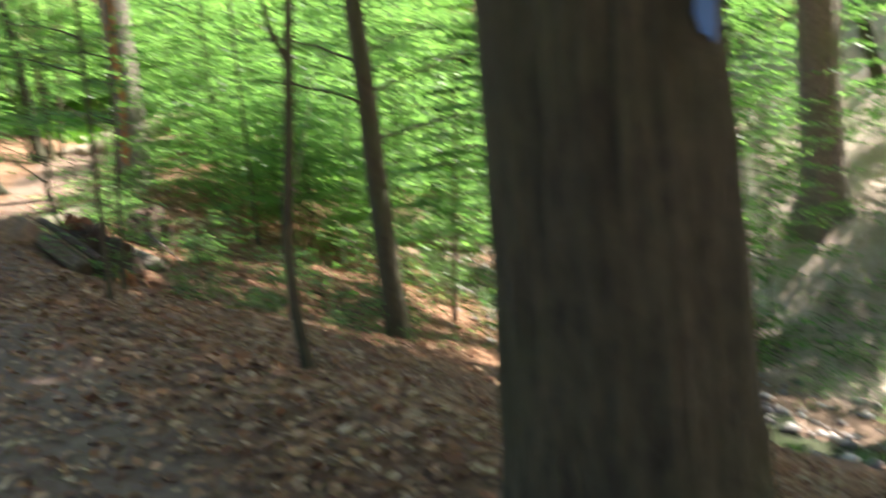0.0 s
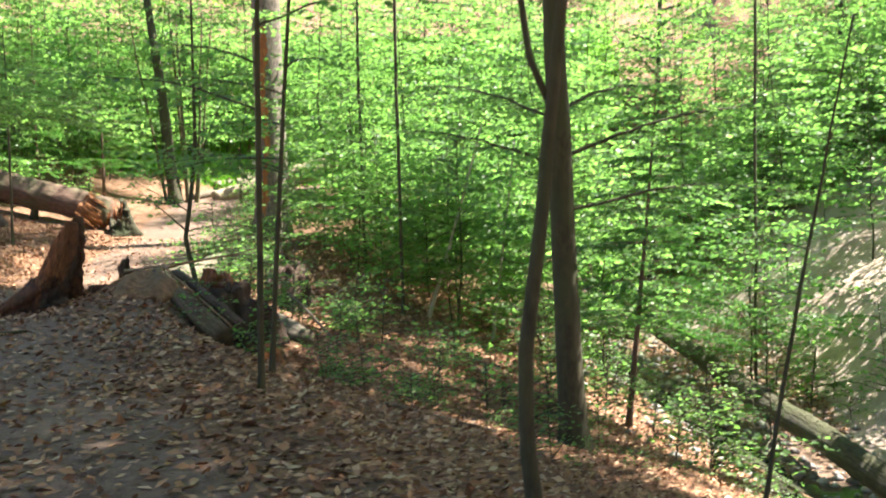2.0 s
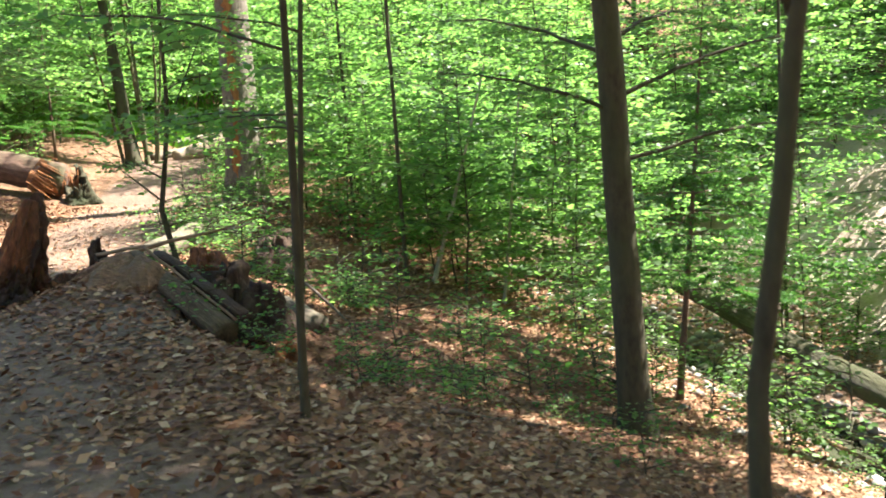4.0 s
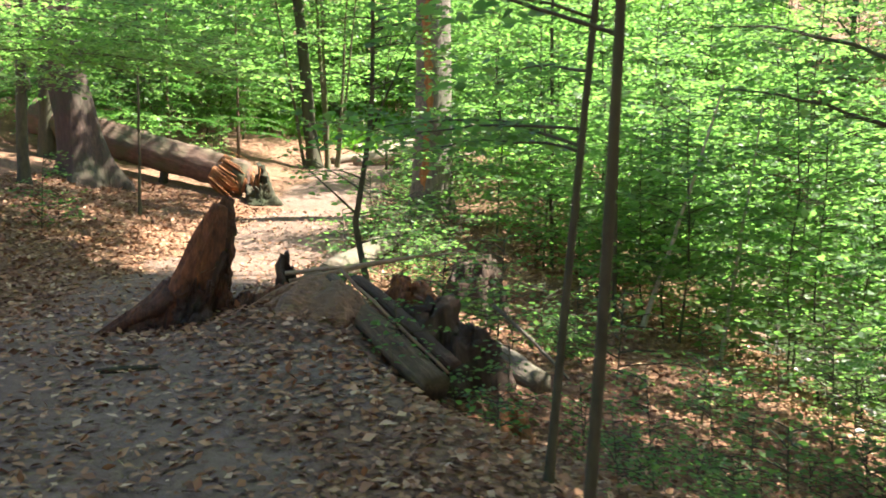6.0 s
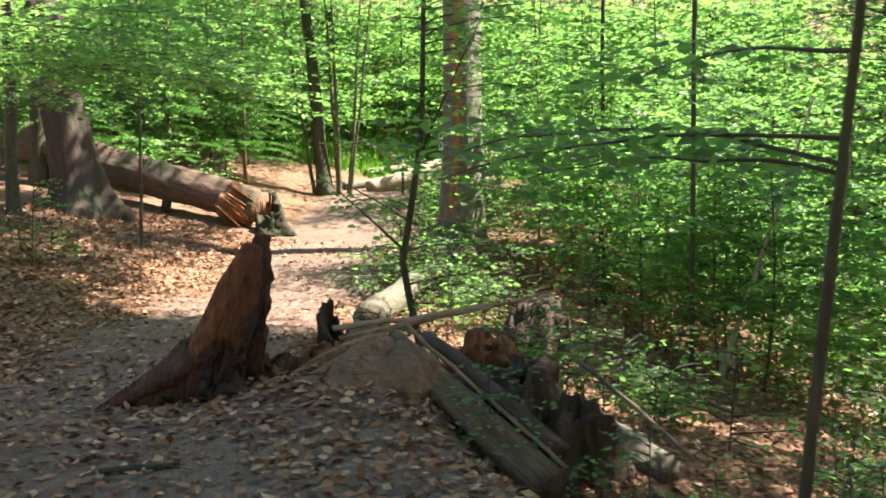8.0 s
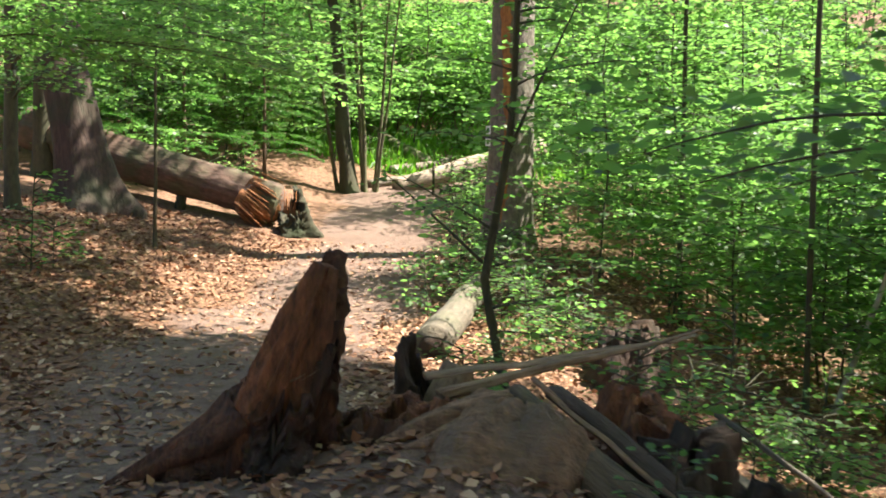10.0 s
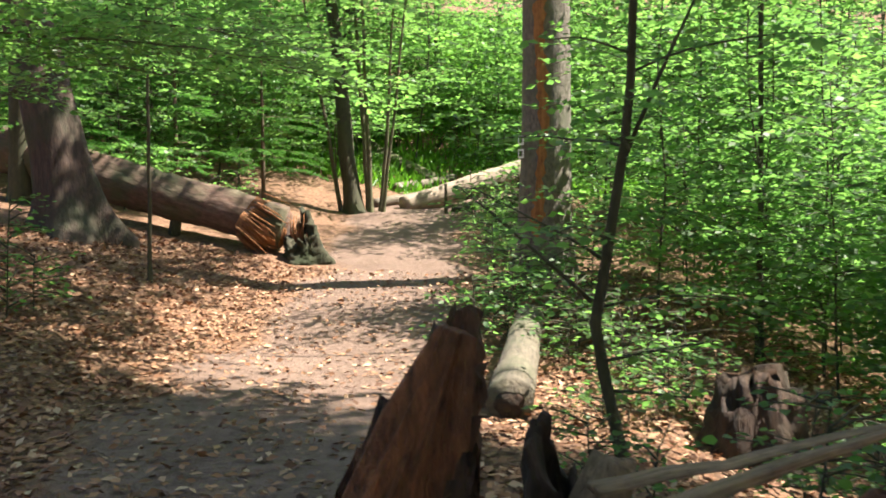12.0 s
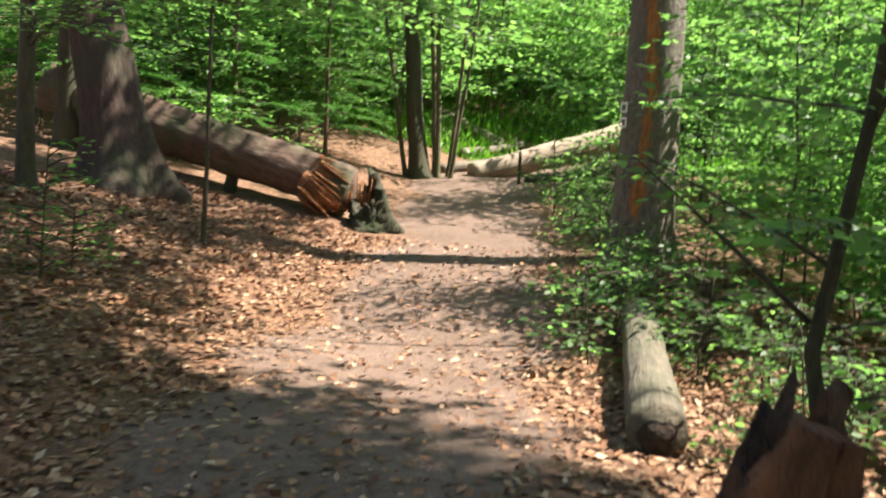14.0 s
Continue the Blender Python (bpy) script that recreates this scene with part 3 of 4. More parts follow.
conifer("young_spruce", (-0.28, 15.0), 4.6, 0.045, "young dark green spruce with flat drooping branches", 21, 2.3, z0=1.3, lean=(0.09, -0.03))
sapling("beech_sapling", (-3.10, 8.62), (0.05, -0.08), 6.0, 0.024, "thin dark beech sapling on the leaf-covered slope", n=4, z0=3.2, reach=1.2, seed=12, branches=[(1.95, 168, 1.7, 0.42), (2.25, 160, 0.9, 0.5), (2.5, 20, 1.2, 0.4), (2.7, 250, 1.0, 0.4)], wobble=0.02)
sapling("beech_sapling", (-3.42, 9.90), (0.10, -0.01), 5.0, 0.024, "thin upright beech sapling on the leaf-covered slope", n=3, z0=3.0, reach=1.0, seed=16, branches=[(1.70, 141, 2.2, 0.22), (2.3, 190, 1.0, 0.4), (1.66, 131, 1.9, 0.24), (1.76, 151, 1.7, 0.18), (2.5, 80, 1.0, 0.4), (2.05, 120, 1.7, 0.3)], wobble=0.02)
yt, yrel = path_tree("forked_sapling", [(-1.09, 6.62, 0), (-1.14, 6.60, 0.45), (-1.14, 6.60, 0.95), (-1.06, 6.58, 1.45), (-1.01, 6.58, 1.95), (-0.94, 6.56, 2.5), (-0.80, 6.5, 4.5)], 0.042, 0.02, "thin grey sapling that forks at head height", BARK, 13)
yb = Build()
yb.tube(np.array([(0.09, -0.04, 2.08), (0.0, -0.06, 2.3), (-0.05, -0.08, 2.7), (-0.12, -0.14, 4.2)]), [0.018, 0.018, 0.016, 0.008], 8, 0.05)
part("branch", yb, BARK, yt)
ylf, ywd = Build(), Build()
rsy = np.random.RandomState(4)
for k_ in range(6):
    beech_branch(ywd, ylf, (0.08, -0.15, 2.6 + 0.3 * k_), rsy.uniform(0, 6.28), 1.0, 0.4, rsy, 0.07, 1.0, 0.008)
tagged(part("branchwork", ywd, BARK, yt), kind="stuff")
part("crown", ylf, LEAF, yt)
sapling("beech_sapling", (0.72, 11.2), (0.19, 0.0), 4.6, 0.026, "thin dark sapling beside the stream", n=7, z0=2.0, reach=1.0, seed=14)
sapling("dead_stick", (-3.38, 18.6), (0.30, 0.0), 3.2, 0.035, "leaning pale dead birch stem in the thicket", BIRCH, n=0, seed=17)
sapling("dead_stick", (-2.35, 19.0), (0.12, 0.0), 3.4, 0.03, "pale upright birch stem in the thicket", BIRCH, n=0, seed=18)

# the forked sapling at the trail's edge
fk, frel = path_tree("crooked_sapling", [(-6.07, 15.3, 0), (-6.15, 15.3, 0.36), (-6.215, 15.3, 0.66), (-6.255, 15.3, 0.90), (-6.28, 15.3, 1.0), (-6.205, 15.31, 1.16), (-6.16, 15.32, 1.47), (-6.10, 15.32, 1.79), (-6.06, 15.3, 2.25), (-6.0, 15.2, 4.2)], 0.038, 0.014, "crooked dark sapling with a low fork at the trail's edge", BARK_BIG, 15)
rsf = np.random.RandomState(15)
flf, fwd = Build(), Build()
for k_, (z_, az_, ln_, ri_) in enumerate([(1.02, 182, 0.75, 1.0), (1.80, 10, 0.6, 2.3), (0.68, 5, 0.6, 0.3), (0.50, -20, 0.5, 0.15), (1.25, 175, 0.8, 0.6)]):
    o_ = [np.interp(z_, [p[2] for p in frel], [p[c] for p in frel]) for c in range(3)]
    fb = Build()
    beech_branch(fb, flf, o_, radians(az_), ln_, ri_, rsf, 0.075, 1.0, 0.014 if k_ < 2 else 0.01, True, 0.1, fwd)
    part("branch", fb, BARK, fk)
for k_ in range(22):
    z_ = rsf.uniform(0.9, 4.0)
    o_ = [np.interp(z_, [p[2] for p in frel], [p[c] for p in frel]) for c in range(3)]
    beech_branch(fwd, flf, o_, rsf.uniform(0, 6.28), rsf.uniform(0.5, 1.3), 0.3, rsf, 0.075, 1.0, 0.008)
tagged(part("branchwork", fwd, BARK, fk), kind="stuff")
part("crown", flf, LEAF, fk)

# left of the trail
tall_tree("old_spruce", (-14.2, 22.8), (-0.23, 0.0), 13.0, 0.40, 0.26, "thick red-brown old spruce with flared mossy roots on the bank", BARK_OLD, (10.5, 3.0, 2.5, 2600), seed=31, segs=48, flare=0.9, leafmat=NEEDLE)
sapling("beech_sapling", (-12.08, 20.93), (-0.01, 0.0), 4.2, 0.03, "thin straight sapling in leaf litter", n=8, z0=1.9, reach=1.2, seed=32)
sapling("beech_pole", (-14.38, 21.0), (0.0, 0.0), 7.0, 0.11, "slim dark pole tree on the bank", n=4, z0=4.2, reach=2.2, seed=33, size=0.085, branches=[(1.6, -36, 5.4, 0.24), (1.7, -52, 4.2, 0.2), (2.1, -28, 6.0, 0.22), (2.0, -44, 5.0, 0.2)], dens=0.6)
sapling("beech_sapling", (-13.3, 17.2), (0.02, 0.0), 5.5, 0.05, "beech sapling on the bank with long layered branches over the trail", n=5, z0=3.0, reach=1.6, size=0.085, seed=35, branches=[(1.75, 2, 4.7, 0.20), (2.0, 12, 4.4, 0.22), (1.9, 24, 4.9, 0.20), (2.2, -8, 4.0, 0.22), (2.3, 36, 4.4, 0.22), (2.5, 8, 5.0, 0.22)])
for i, (dx, dy, r, lx) in enumerate([(0, 0, 0.19, -0.11), (0.32, 0.1, 0.06, -0.02), (0.5, 0.25, 0.05, 0.08), (-0.35, 0.15, 0.05, -0.18), (0.2, 0.4, 0.07, -0.06), (0.6, 0.1, 0.04, 0.14)]):
    cs = sapling("coppice_stem", (-12.45 + dx, 30.4 + dy), (lx, 0), 8.0 if i == 0 else 5.5, r, "upright stem of a mossy multi-stemmed tree beside the trail", BARK if i == 0 else MOSS, n=7, z0=2.6, reach=1.8, seed=40 + i, group="stems of the coppice clump", size=0.10)
    if i == 0:
        # crown out of view, added to shade the left background
        cc_ = Build()
        crown_cloud(cc_, (-0.9, 0, 8.6), (3.2, 3.2, 2.0), 3600, np.random.RandomState(66), 0.24)
        part("canopy", cc_, LEAF_FAR, cs)
for i, (x, y, h_) in enumerate([(-14.6, 26.6, 5.0), (-13.6, 28.2, 4.6), (-16.4, 27.4, 5.5), (-15.9, 24.9, 4.2), (-18.0, 24.6, 5.0)]):
    conifer("young_spruce", (x, y), h_, 0.05, "young spruce with soft drooping green branches behind the fallen trunk", 50 + i, 1.7, group="spruces behind the fallen trunk", z0=0.8)


# ---- dead wood ----
def splinters(n, length, spread, seed, width=0.03, curve=0.2):
    """Torn fibres that run along +x from the origin."""
    rs = np.random.RandomState(seed)
    b = Build()
    for _ in range(n):
        y0, z0 = rs.normal(0, spread, 2)
        l = length * rs.uniform(0.45, 1.1)
        t = np.linspace(0, 1, 5)
        w = width * rs.uniform(0.5, 1.6)
        p = np.stack([t * l - 0.15, y0 * (1 + 0.2 * t), z0 * (1 + 0.2 * t) - curve * rs.uniform(0.2, 1.2) * l * t * t], 1)
        b.tube(p, w * np.array([1, 1.05, 0.9, 0.6, 0.12]), 5, 0.3, seed=rs.randint(1 << 30), flat=0.45)
    return b


def lying(name, p0, p1, r0, r1, mat, label, segs=20, rough=0.1, seed=1, flat=1.0, sag=0.0, group="", cat="log"):
    """A log between two places; its object's z runs along it so that the grain does too."""
    p0, p1 = Vector(p0), Vector(p1)
    d = p1 - p0
    ob = new(name)
    ob.matrix_basis = Matrix.Translation(p0) @ d.to_track_quat("Z", "X").to_matrix().to_4x4()
    tagged(ob, label, cat, group)
    n = max(6, int(d.length / 0.12))
    t = np.linspace(0, 1, n)
    b = Build()
    rs = np.random.RandomState(seed)
    pts = np.stack([np.cumsum(rs.normal(0, 0.006, n)), sag * np.sin(np.pi * t), t * d.length], 1)
    rad = r0 + (r1 - r0) * t
    b.tube(pts, rad * (1 + 0.012 * rs.normal(0, 1, n)), segs, rough, seed=seed, flat=flat)
    part("log_body", b, mat, ob)
    return ob


def jagged(name, rad, tall, mat, parent, seed, segs=30, rows=9, lean=(0, 0), wall=0.06, low=0.3, flare=0.5, rough=0.12, label="", peak=0.0, sharp=2.0):
    """A hollow broken shell of wood: a ragged rim that peaks to one side, thick walls, a rotten inside."""
    rs = np.random.RandomState(seed)
    th = np.linspace(0, 2 * np.pi, segs, endpoint=False)
    rim = low + (1 - low) * (0.5 + 0.5 * np.cos(th - peak)) ** sharp + rs.uniform(-0.11, 0.11, segs)
    rim = np.clip(rim, 0.08, 1.05) * tall
    ph = rs.uniform(0, 6.28, 4)
    t = np.linspace(0, 1, rows)
    z = t[:, None] * rim[None] - 0.12 * (1 - t)[:, None]
    fl = flare * np.exp(-np.clip(z, 0, None) / 0.16) * (0.55 + 0.6 * np.sin(4 * th + ph[0])[None])
    r = rad * (1 + fl - 0.35 * z / tall + rough * (0.5 * np.sin(3 * th + ph[1])[None] + 0.5 * np.sin(7 * th + ph[2] + 2 * t[:, None])) + 0.35 * rough * rs.normal(0, 1, (rows, segs)))
    ox, oy = lean[0] * np.clip(z, 0, None) / tall, lean[1] * np.clip(z, 0, None) / tall
    outer = np.stack([r * np.cos(th) + ox, r * np.sin(th) + oy, z], -1)
    ri = np.maximum(r - wall * (1 + 0.5 * rs.normal(0, 0.4, (rows, segs))), 0.015)
    zi = np.maximum(z, 0.05 * tall) - 0.015
    inner = np.stack([ri * np.cos(th) + ox, ri * np.sin(th) + oy, zi], -1)[::-1]
    v = np.concatenate([outer, inner])
    k = 2 * rows
    i, j = np.meshgrid(np.arange(k - 1), np.arange(segs), indexing="ij")
    j2 = (j + 1) % segs
    b = Build()
    b.v.append(v.reshape(-1, 3))
    b.f.append(("quads", np.stack([i * segs + j, i * segs + j2, (i + 1) * segs + j2, (i + 1) * segs + j], -1).reshape(-1, 4)))
    b.n = k * segs
    b.f.append(np.arange(segs) + (k - 1) * segs)
    return part(name, b, mat, parent, label)


# the tall broken stump on the mound
gst = ground_at(-6.72, 12.52)
st = thing("broken_stump", (-6.72, 12.52, gst), "tall rotten broken stump with red-brown torn wood", "stump")
jagged("shell", 0.25, 1.0, WOOD_STUMP, st, 7, 60, 22, (0.20, 0.0), 0.09, 0.32, 0.75, 0.24, peak=radians(75), sharp=1.8)
hb = Build()
hb.tube(np.array([(-0.05, 0.02, -0.05), (0.03, 0.0, 0.35), (0.15, 0.02, 0.7), (0.25, 0.03, 0.98)]), [0.24, 0.18, 0.115, 0.05], 40, 0.32, seed=9)
part("core", hb, WOOD_ROT, st)
for k_, (az_, ln_) in enumerate([(200, 0.8), (150, 0.5)]):
    rb = Build()
    c_, s_ = math.cos(radians(az_)), math.sin(radians(az_))
    rb.tube(np.array([(0.12 * c_, 0.12 * s_, 0.24), (0.26 * c_, 0.26 * s_, 0.13), ((0.5 * ln_ + 0.1) * c_, (0.5 * ln_ + 0.1) * s_, 0.02), (ln_ * c_, ln_ * s_, -0.12)]), [0.17, 0.15, 0.10, 0.04], 18, 0.2, seed=k_)
    part("root", rb, WOOD_STUMP, st)
sp = splinters(9, 0.22, 0.05, 3, 0.012, -0.2)
so = tagged(part("splinters", sp, WOOD_PALE, st), kind="stuff")
so.matrix_basis = pose(0.22, 0.02, 0.42, 0, -15, 10)

# low rotten wood between the stump and the split log
for k_, (x, y, r, h_, pk, lab, m_) in enumerate([(-6.24, 13.0, 0.15, 0.24, 1.0, "low crumbling rim of rotten root wood", WOOD_ROT), (-6.42, 12.72, 0.13, 0.20, 0.4, "low crumbling rim of rotten root wood", WOOD_STUMP), (-5.84, 12.62, 0.12, 0.16, 3.0, "low crumbling rim of rotten root wood", WOOD_ROT), (-6.12, 12.5, 0.10, 0.13, 5.0, "low crumbling rim of rotten root wood", WOOD_STUMP), (-6.0, 12.8, 0.12, 0.14, 2.2, "low crumbling rim of rotten root wood", WOOD_ROT)]):
    ob = thing("rotten_root", (x, y, ground_at(x, y) - 0.02), lab, "dead wood", "rotten roots on the mound")
    jagged("shell", r, h_, m_, ob, 20 + k_, 24, 6, (0.0, 0.0), 0.05, 0.5, 0.6, 0.2, peak=pk, sharp=1.0)
ch = thing("wood_shard", (-6.24, 13.55, ground_at(-6.24, 13.55) - 0.02), "dark upright shard of broken root wood with a pale torn side", "dead wood")
jagged("shell", 0.17, 0.62, WOOD_DARK, ch, 31, 30, 12, (-0.03, 0.0), 0.05, 0.3, 0.5, 0.22, peak=radians(170), sharp=1.4)
hb = Build()
hb.tube(np.array([(0.08, -0.02, -0.05), (0.14, 0.0, 0.22), (0.20, 0.03, 0.40), (0.26, 0.06, 0.38)]), [0.14, 0.13, 0.10, 0.05], 14, 0.15, seed=2)
part("torn_side", hb, WOOD_PALE, ch)

# pale planks of split wood
for k_, (p0, p1, r0, r1) in enumerate([((-6.08, 12.95, 0.47), (-4.74, 13.8, 0.63), 0.055, 0.02), ((-5.95, 12.75, 0.43), (-4.72, 13.74, 0.66), 0.075, 0.015)]):
    lying("split_plank", p0, p1, r0, r1, WOOD_PALE, "long pale splintered plank torn from the trunk", 14, 0.3, 60 + k_, 0.3, 0.02, "torn planks on the mound", "dead wood")

# root wood fanning out of the mound
rw = thing("root_flare", (-5.5, 12.45, 0.42), "ridged brown root wood fanning over the mound", "dead wood")
rsr = np.random.RandomState(12)
fan = Build()
na, nl = 90, 16
aa, ll = np.meshgrid(np.linspace(radians(150), radians(335), na), np.linspace(0, 1, nl), indexing="ij")
reach_ = 0.46 + 0.07 * np.sin(3 * aa + 1) + 0.02 * np.sin(11 * aa)
ridge = 0.030 * np.sin(7 * aa + 1.8 * np.sin(3 * aa) + 2.5 * ll) + 0.016 * np.sin(17 * ll + 5 * aa) + 0.009 * rsr.normal(0, 1, aa.shape)
zt = 0.05 + 0.03 * np.sin(3.1 * ll) - 0.27 * ll ** 2.6 + ridge * (0.35 + 0.5 * ll) + 0.03 * np.sin(5 * aa)
top_ = np.stack([(0.05 + reach_ * ll) * np.cos(aa), (0.05 + reach_ * ll) * np.sin(aa), zt], -1)
low_ = top_ - np.array([0, 0, 0.06])
i_, j_ = np.meshgrid(np.arange(na - 1), np.arange(nl - 1), indexing="ij")
q_ = np.stack([i_ * nl + j_, i_ * nl + j_ + 1, (i_ + 1) * nl + j_ + 1, (i_ + 1) * nl + j_], -1).reshape(-1, 4)
fan.v += [top_.reshape(-1, 3), low_.reshape(-1, 3)]
fan.f += [("quads", q_[:, ::-1]), ("quads", q_ + na * nl)]
e_ = np.arange(na - 1) * nl + nl - 1
fan.f.append(("quads", np.stack([e_, e_ + nl, e_ + nl + na * nl, e_ + na * nl], -1)))
fan.n = 2 * na * nl
part("root_wood", fan, ROOT_WOOD, rw, "ridged brown root wood")
for k_, (az_, ln_, r_) in enumerate([(172, 0.72, 0.075), (205, 0.60, 0.06), (238, 0.52, 0.07), (262, 0.42, 0.05)]):
    rb = Build()
    rs_ = np.arange(7) / 6.0
    an_ = radians(az_) + 0.25 * np.sin(3 * rs_ + k_)
    rx_, ry_ = (0.06 + ln_ * rs_) * np.cos(an_), (0.06 + ln_ * rs_) * np.sin(an_)
    gz_ = np.array([ground_at(-5.5 + x, 12.45 + y) - 0.42 for x, y in zip(rx_, ry_)])
    rz_ = np.maximum(gz_ + 0.02 * (1 - rs_) - 0.05 * rs_, 0.03 - 0.30 * rs_ ** 1.7)
    rb.tube(np.stack([rx_, ry_, rz_], 1), r_ * (1.15 - 0.75 * rs_), 18, 0.2, seed=300 + k_)
    part("root", rb, ROOT_WOOD, rw)

# the split half log and its other half, coloured darker for the shadow there
lying("split_log", (-5.58, 12.66, 0.44), (-4.42, 11.58, -0.10), 0.10, 0.115, WOOD_LOG, "brown weathered split half log lying down the mound", 26, 0.13, 71, 0.9)
lying("log_rim", (-5.48, 12.64, 0.555), (-4.34, 11.61, 0.02), 0.017, 0.014, WOOD_PALE, "pale splintered edge along the split log", 8, 0.35, 72, 0.7, cat="dead wood")
lying("dark_slab", (-5.42, 12.84, 0.46), (-4.46, 12.22, -0.10), 0.065, 0.085, WOOD_DARK, "rotten slab of split trunk beside the log, darkened for the shadow on it", 14, 0.22, 73, 0.45)
for k_, (x, y, z, r) in enumerate([(-4.78, 12.78, -0.02, 0.22), (-4.42, 12.58, -0.2, 0.18), (-5.05, 13.08, 0.10, 0.2)]):
    ob = thing("rotten_block", (x, y, z), "crumbling block of dark red-brown rotten wood", "dead wood", "rotten blocks behind the log")
    jagged("shell", r, 0.36, WOOD_ROT if k_ == 2 else WOOD_DARK, ob, 80 + k_, 30, 8, (0.05, -0.03), 0.14, 0.62, 0.7, 0.3, peak=1.0 + k_, sharp=1.0)
lying("rotten_log", (-5.0, 13.9, -0.1), (-3.85, 12.6, -0.26), 0.16, 0.10, WOOD_OLD, "short broken grey log in the hollow", 16, 0.22, 91, 0.9)
# shell and rim take the dark wood in place of shade on them
ms = thing("mossy_stump", (-5.28, 16.85, -0.58), "old hollow stump overgrown with moss and a rotten red rim, coloured darker for shade", "stump")
jagged("shell", 0.40, 0.74, WOOD_DARK, ms, 95, 40, 10, (0, 0), 0.16, 0.80, 0.45, 0.14, peak=0.6, sharp=1.0)
jagged("rotten_rim", 0.32, 0.80, WOOD_DARK, ms, 96, 44, 8, (0, 0), 0.20, 0.86, 0.2, 0.16, peak=0.3, sharp=1.0)
ys = thing("yellow_stub", (-3.80, 11.15, ground_at(-3.80, 11.15) - 0.03), "small broken stub of yellow-brown wood", "stump")
jagged("shell", 0.12, 0.26, WOOD_RAW, ys, 97, 22, 7, (0, 0), 0.05, 0.4, 0.5, 0.2, peak=2.5, sharp=1.2)

# mossy log along the trail's right edge
ml = lying("mossy_log", (-6.90, 16.3, ground_at(-6.90, 16.3) + 0.11), (-7.32, 20.3, ground_at(-7.32, 20.3) + 0.10), 0.165, 0.15, LOG_PALE, "grey-green old log lying along the trail", 26, 0.03, 101)
# solid dark disc on the end, painted for the shade inside the hollow
hol = Build()
hol.tube(np.array([(0, 0, -0.03), (0, 0, 0.0), (0, 0, 0.02)]), [0.085, 0.105, 0.09], 20, 0.2, seed=3)
part("hollow_shade", hol, WOOD_DARK, ml, "dark disc in place of the shaded hollow end")

# fallen trunk across the bank
fl = lying("fallen_trunk", (-11.75, 24.6, 0.86), (-16.4, 24.2, 2.2), 0.32, 0.36, BARK_RED, "fallen spruce trunk with bark on and a torn orange broken end", 44, 0.11, 110)
tb = splinters(360, 0.55, 0.15, 5, 0.03, 0.06)
tn = tagged(part("torn_end", tb, WOOD_RAW, fl, "torn orange wood fibres"), kind="stuff")
tn.matrix_basis = pose(0, 0, 0.12, 0, 90, 0) @ pose(0, 0, 0, 0, 0, 0)
dv = (Vector((-11.75, 24.6, 0.86)) - Vector((-16.4, 24.2, 2.2))).normalized()
world_m = Matrix.Translation((-12.15, 24.5, 0.93)) @ Vector((dv.x, dv.y, dv.z - 0.35)).to_track_quat("X", "Z").to_matrix().to_4x4()
tn.matrix_basis = fl.matrix_basis.inverted() @ world_m
tc = Build()
tc.tube(np.array([(-0.25, 0, 0), (0.0, 0.01, 0.0), (0.2, -0.01, -0.01), (0.38, 0.0, -0.03), (0.5, 0.02, -0.07)]), [0.30, 0.29, 0.25, 0.17, 0.07], 36, 0.35, seed=21)
tco = part("torn_core", tc, WOOD_RAW, fl, "torn orange heartwood")
tco.matrix_basis = tn.matrix_basis.copy()
fs = thing("trunk_stump", (-11.36, 24.5, ground_at(-11.36, 24.5)), "mossy stump of the fallen trunk with a tall torn splinter", "stump")
jagged("shell", 0.28, 0.84, MOSS_DARK, fs, 111, 40, 14, (-0.16, 0.0), 0.09, 0.35, 0.5, 0.2, peak=radians(60), sharp=2.5)
tsb = splinters(12, 0.5, 0.06, 15, 0.03, 0.0)
ts_ = tagged(part("splinters", tsb, WOOD_RAW, fs, "torn orange splinters"), kind="stuff")
ts_.matrix_basis = pose(-0.12, 0.02, 0.4, 0, -86, 0)
pr = thing("branch_stub", (-13.5, 24.3, ground_at(-13.5, 24.3) - 0.1), "thick dark branch stub propping the fallen trunk", "branch")
prb = Build()
prb.tube(np.array([(0, 0, 0), (0.02, 0.05, 0.3), (-0.02, 0.14, 0.75)]), [0.10, 0.09, 0.09], 14, 0.1)
part("stub", prb, BARK_BIG, pr)

# logs along the bend of the trail, and the marker post
for k_, (a_, b_, r_, m_) in enumerate([((-12.3, 31.3, 0.08), (-11.2, 33.8, 0.10), 0.11, WOOD_OLD), ((-10.35, 30.7, 0.05), (-9.0, 32.8, 0.08), 0.10, BARK_BIG), ((-15.0, 38.6, 0.2), (-12.0, 35.6, 0.15), 0.22, MOSS), ((-12.5, 33.8, 0.08), (-11.5, 36.0, 0.1), 0.12, WOOD_OLD)]):
    lying("border_log", (a_[0], a_[1], ground_at(a_[0], a_[1]) + a_[2]), (b_[0], b_[1], ground_at(b_[0], b_[1]) + b_[2]), r_, r_ * 0.85, m_, "old log lying beside the bend of the trail", 14, 0.1, 120 + k_, group="logs beside the trail")
lying("pale_trunk", (-11.6, 31.2, 1.10), (-8.6, 33.8, 2.05), 0.20, 0.36, WOOD_BARE, "thick pale barkless fallen trunk beside the bend of the trail", 24, 0.05, 125)
po = thing("marker_post", (-10.38, 30.0, ground_at(-10.38, 30.0) - 0.1), "short thin dark wooden post at the trail's edge", "post")
pb = Build()
pb.tube(np.array([(0, 0, 0), (0.005, 0, 0.4), (0, 0, 0.72)]), [0.035, 0.033, 0.03], 8, 0.06)
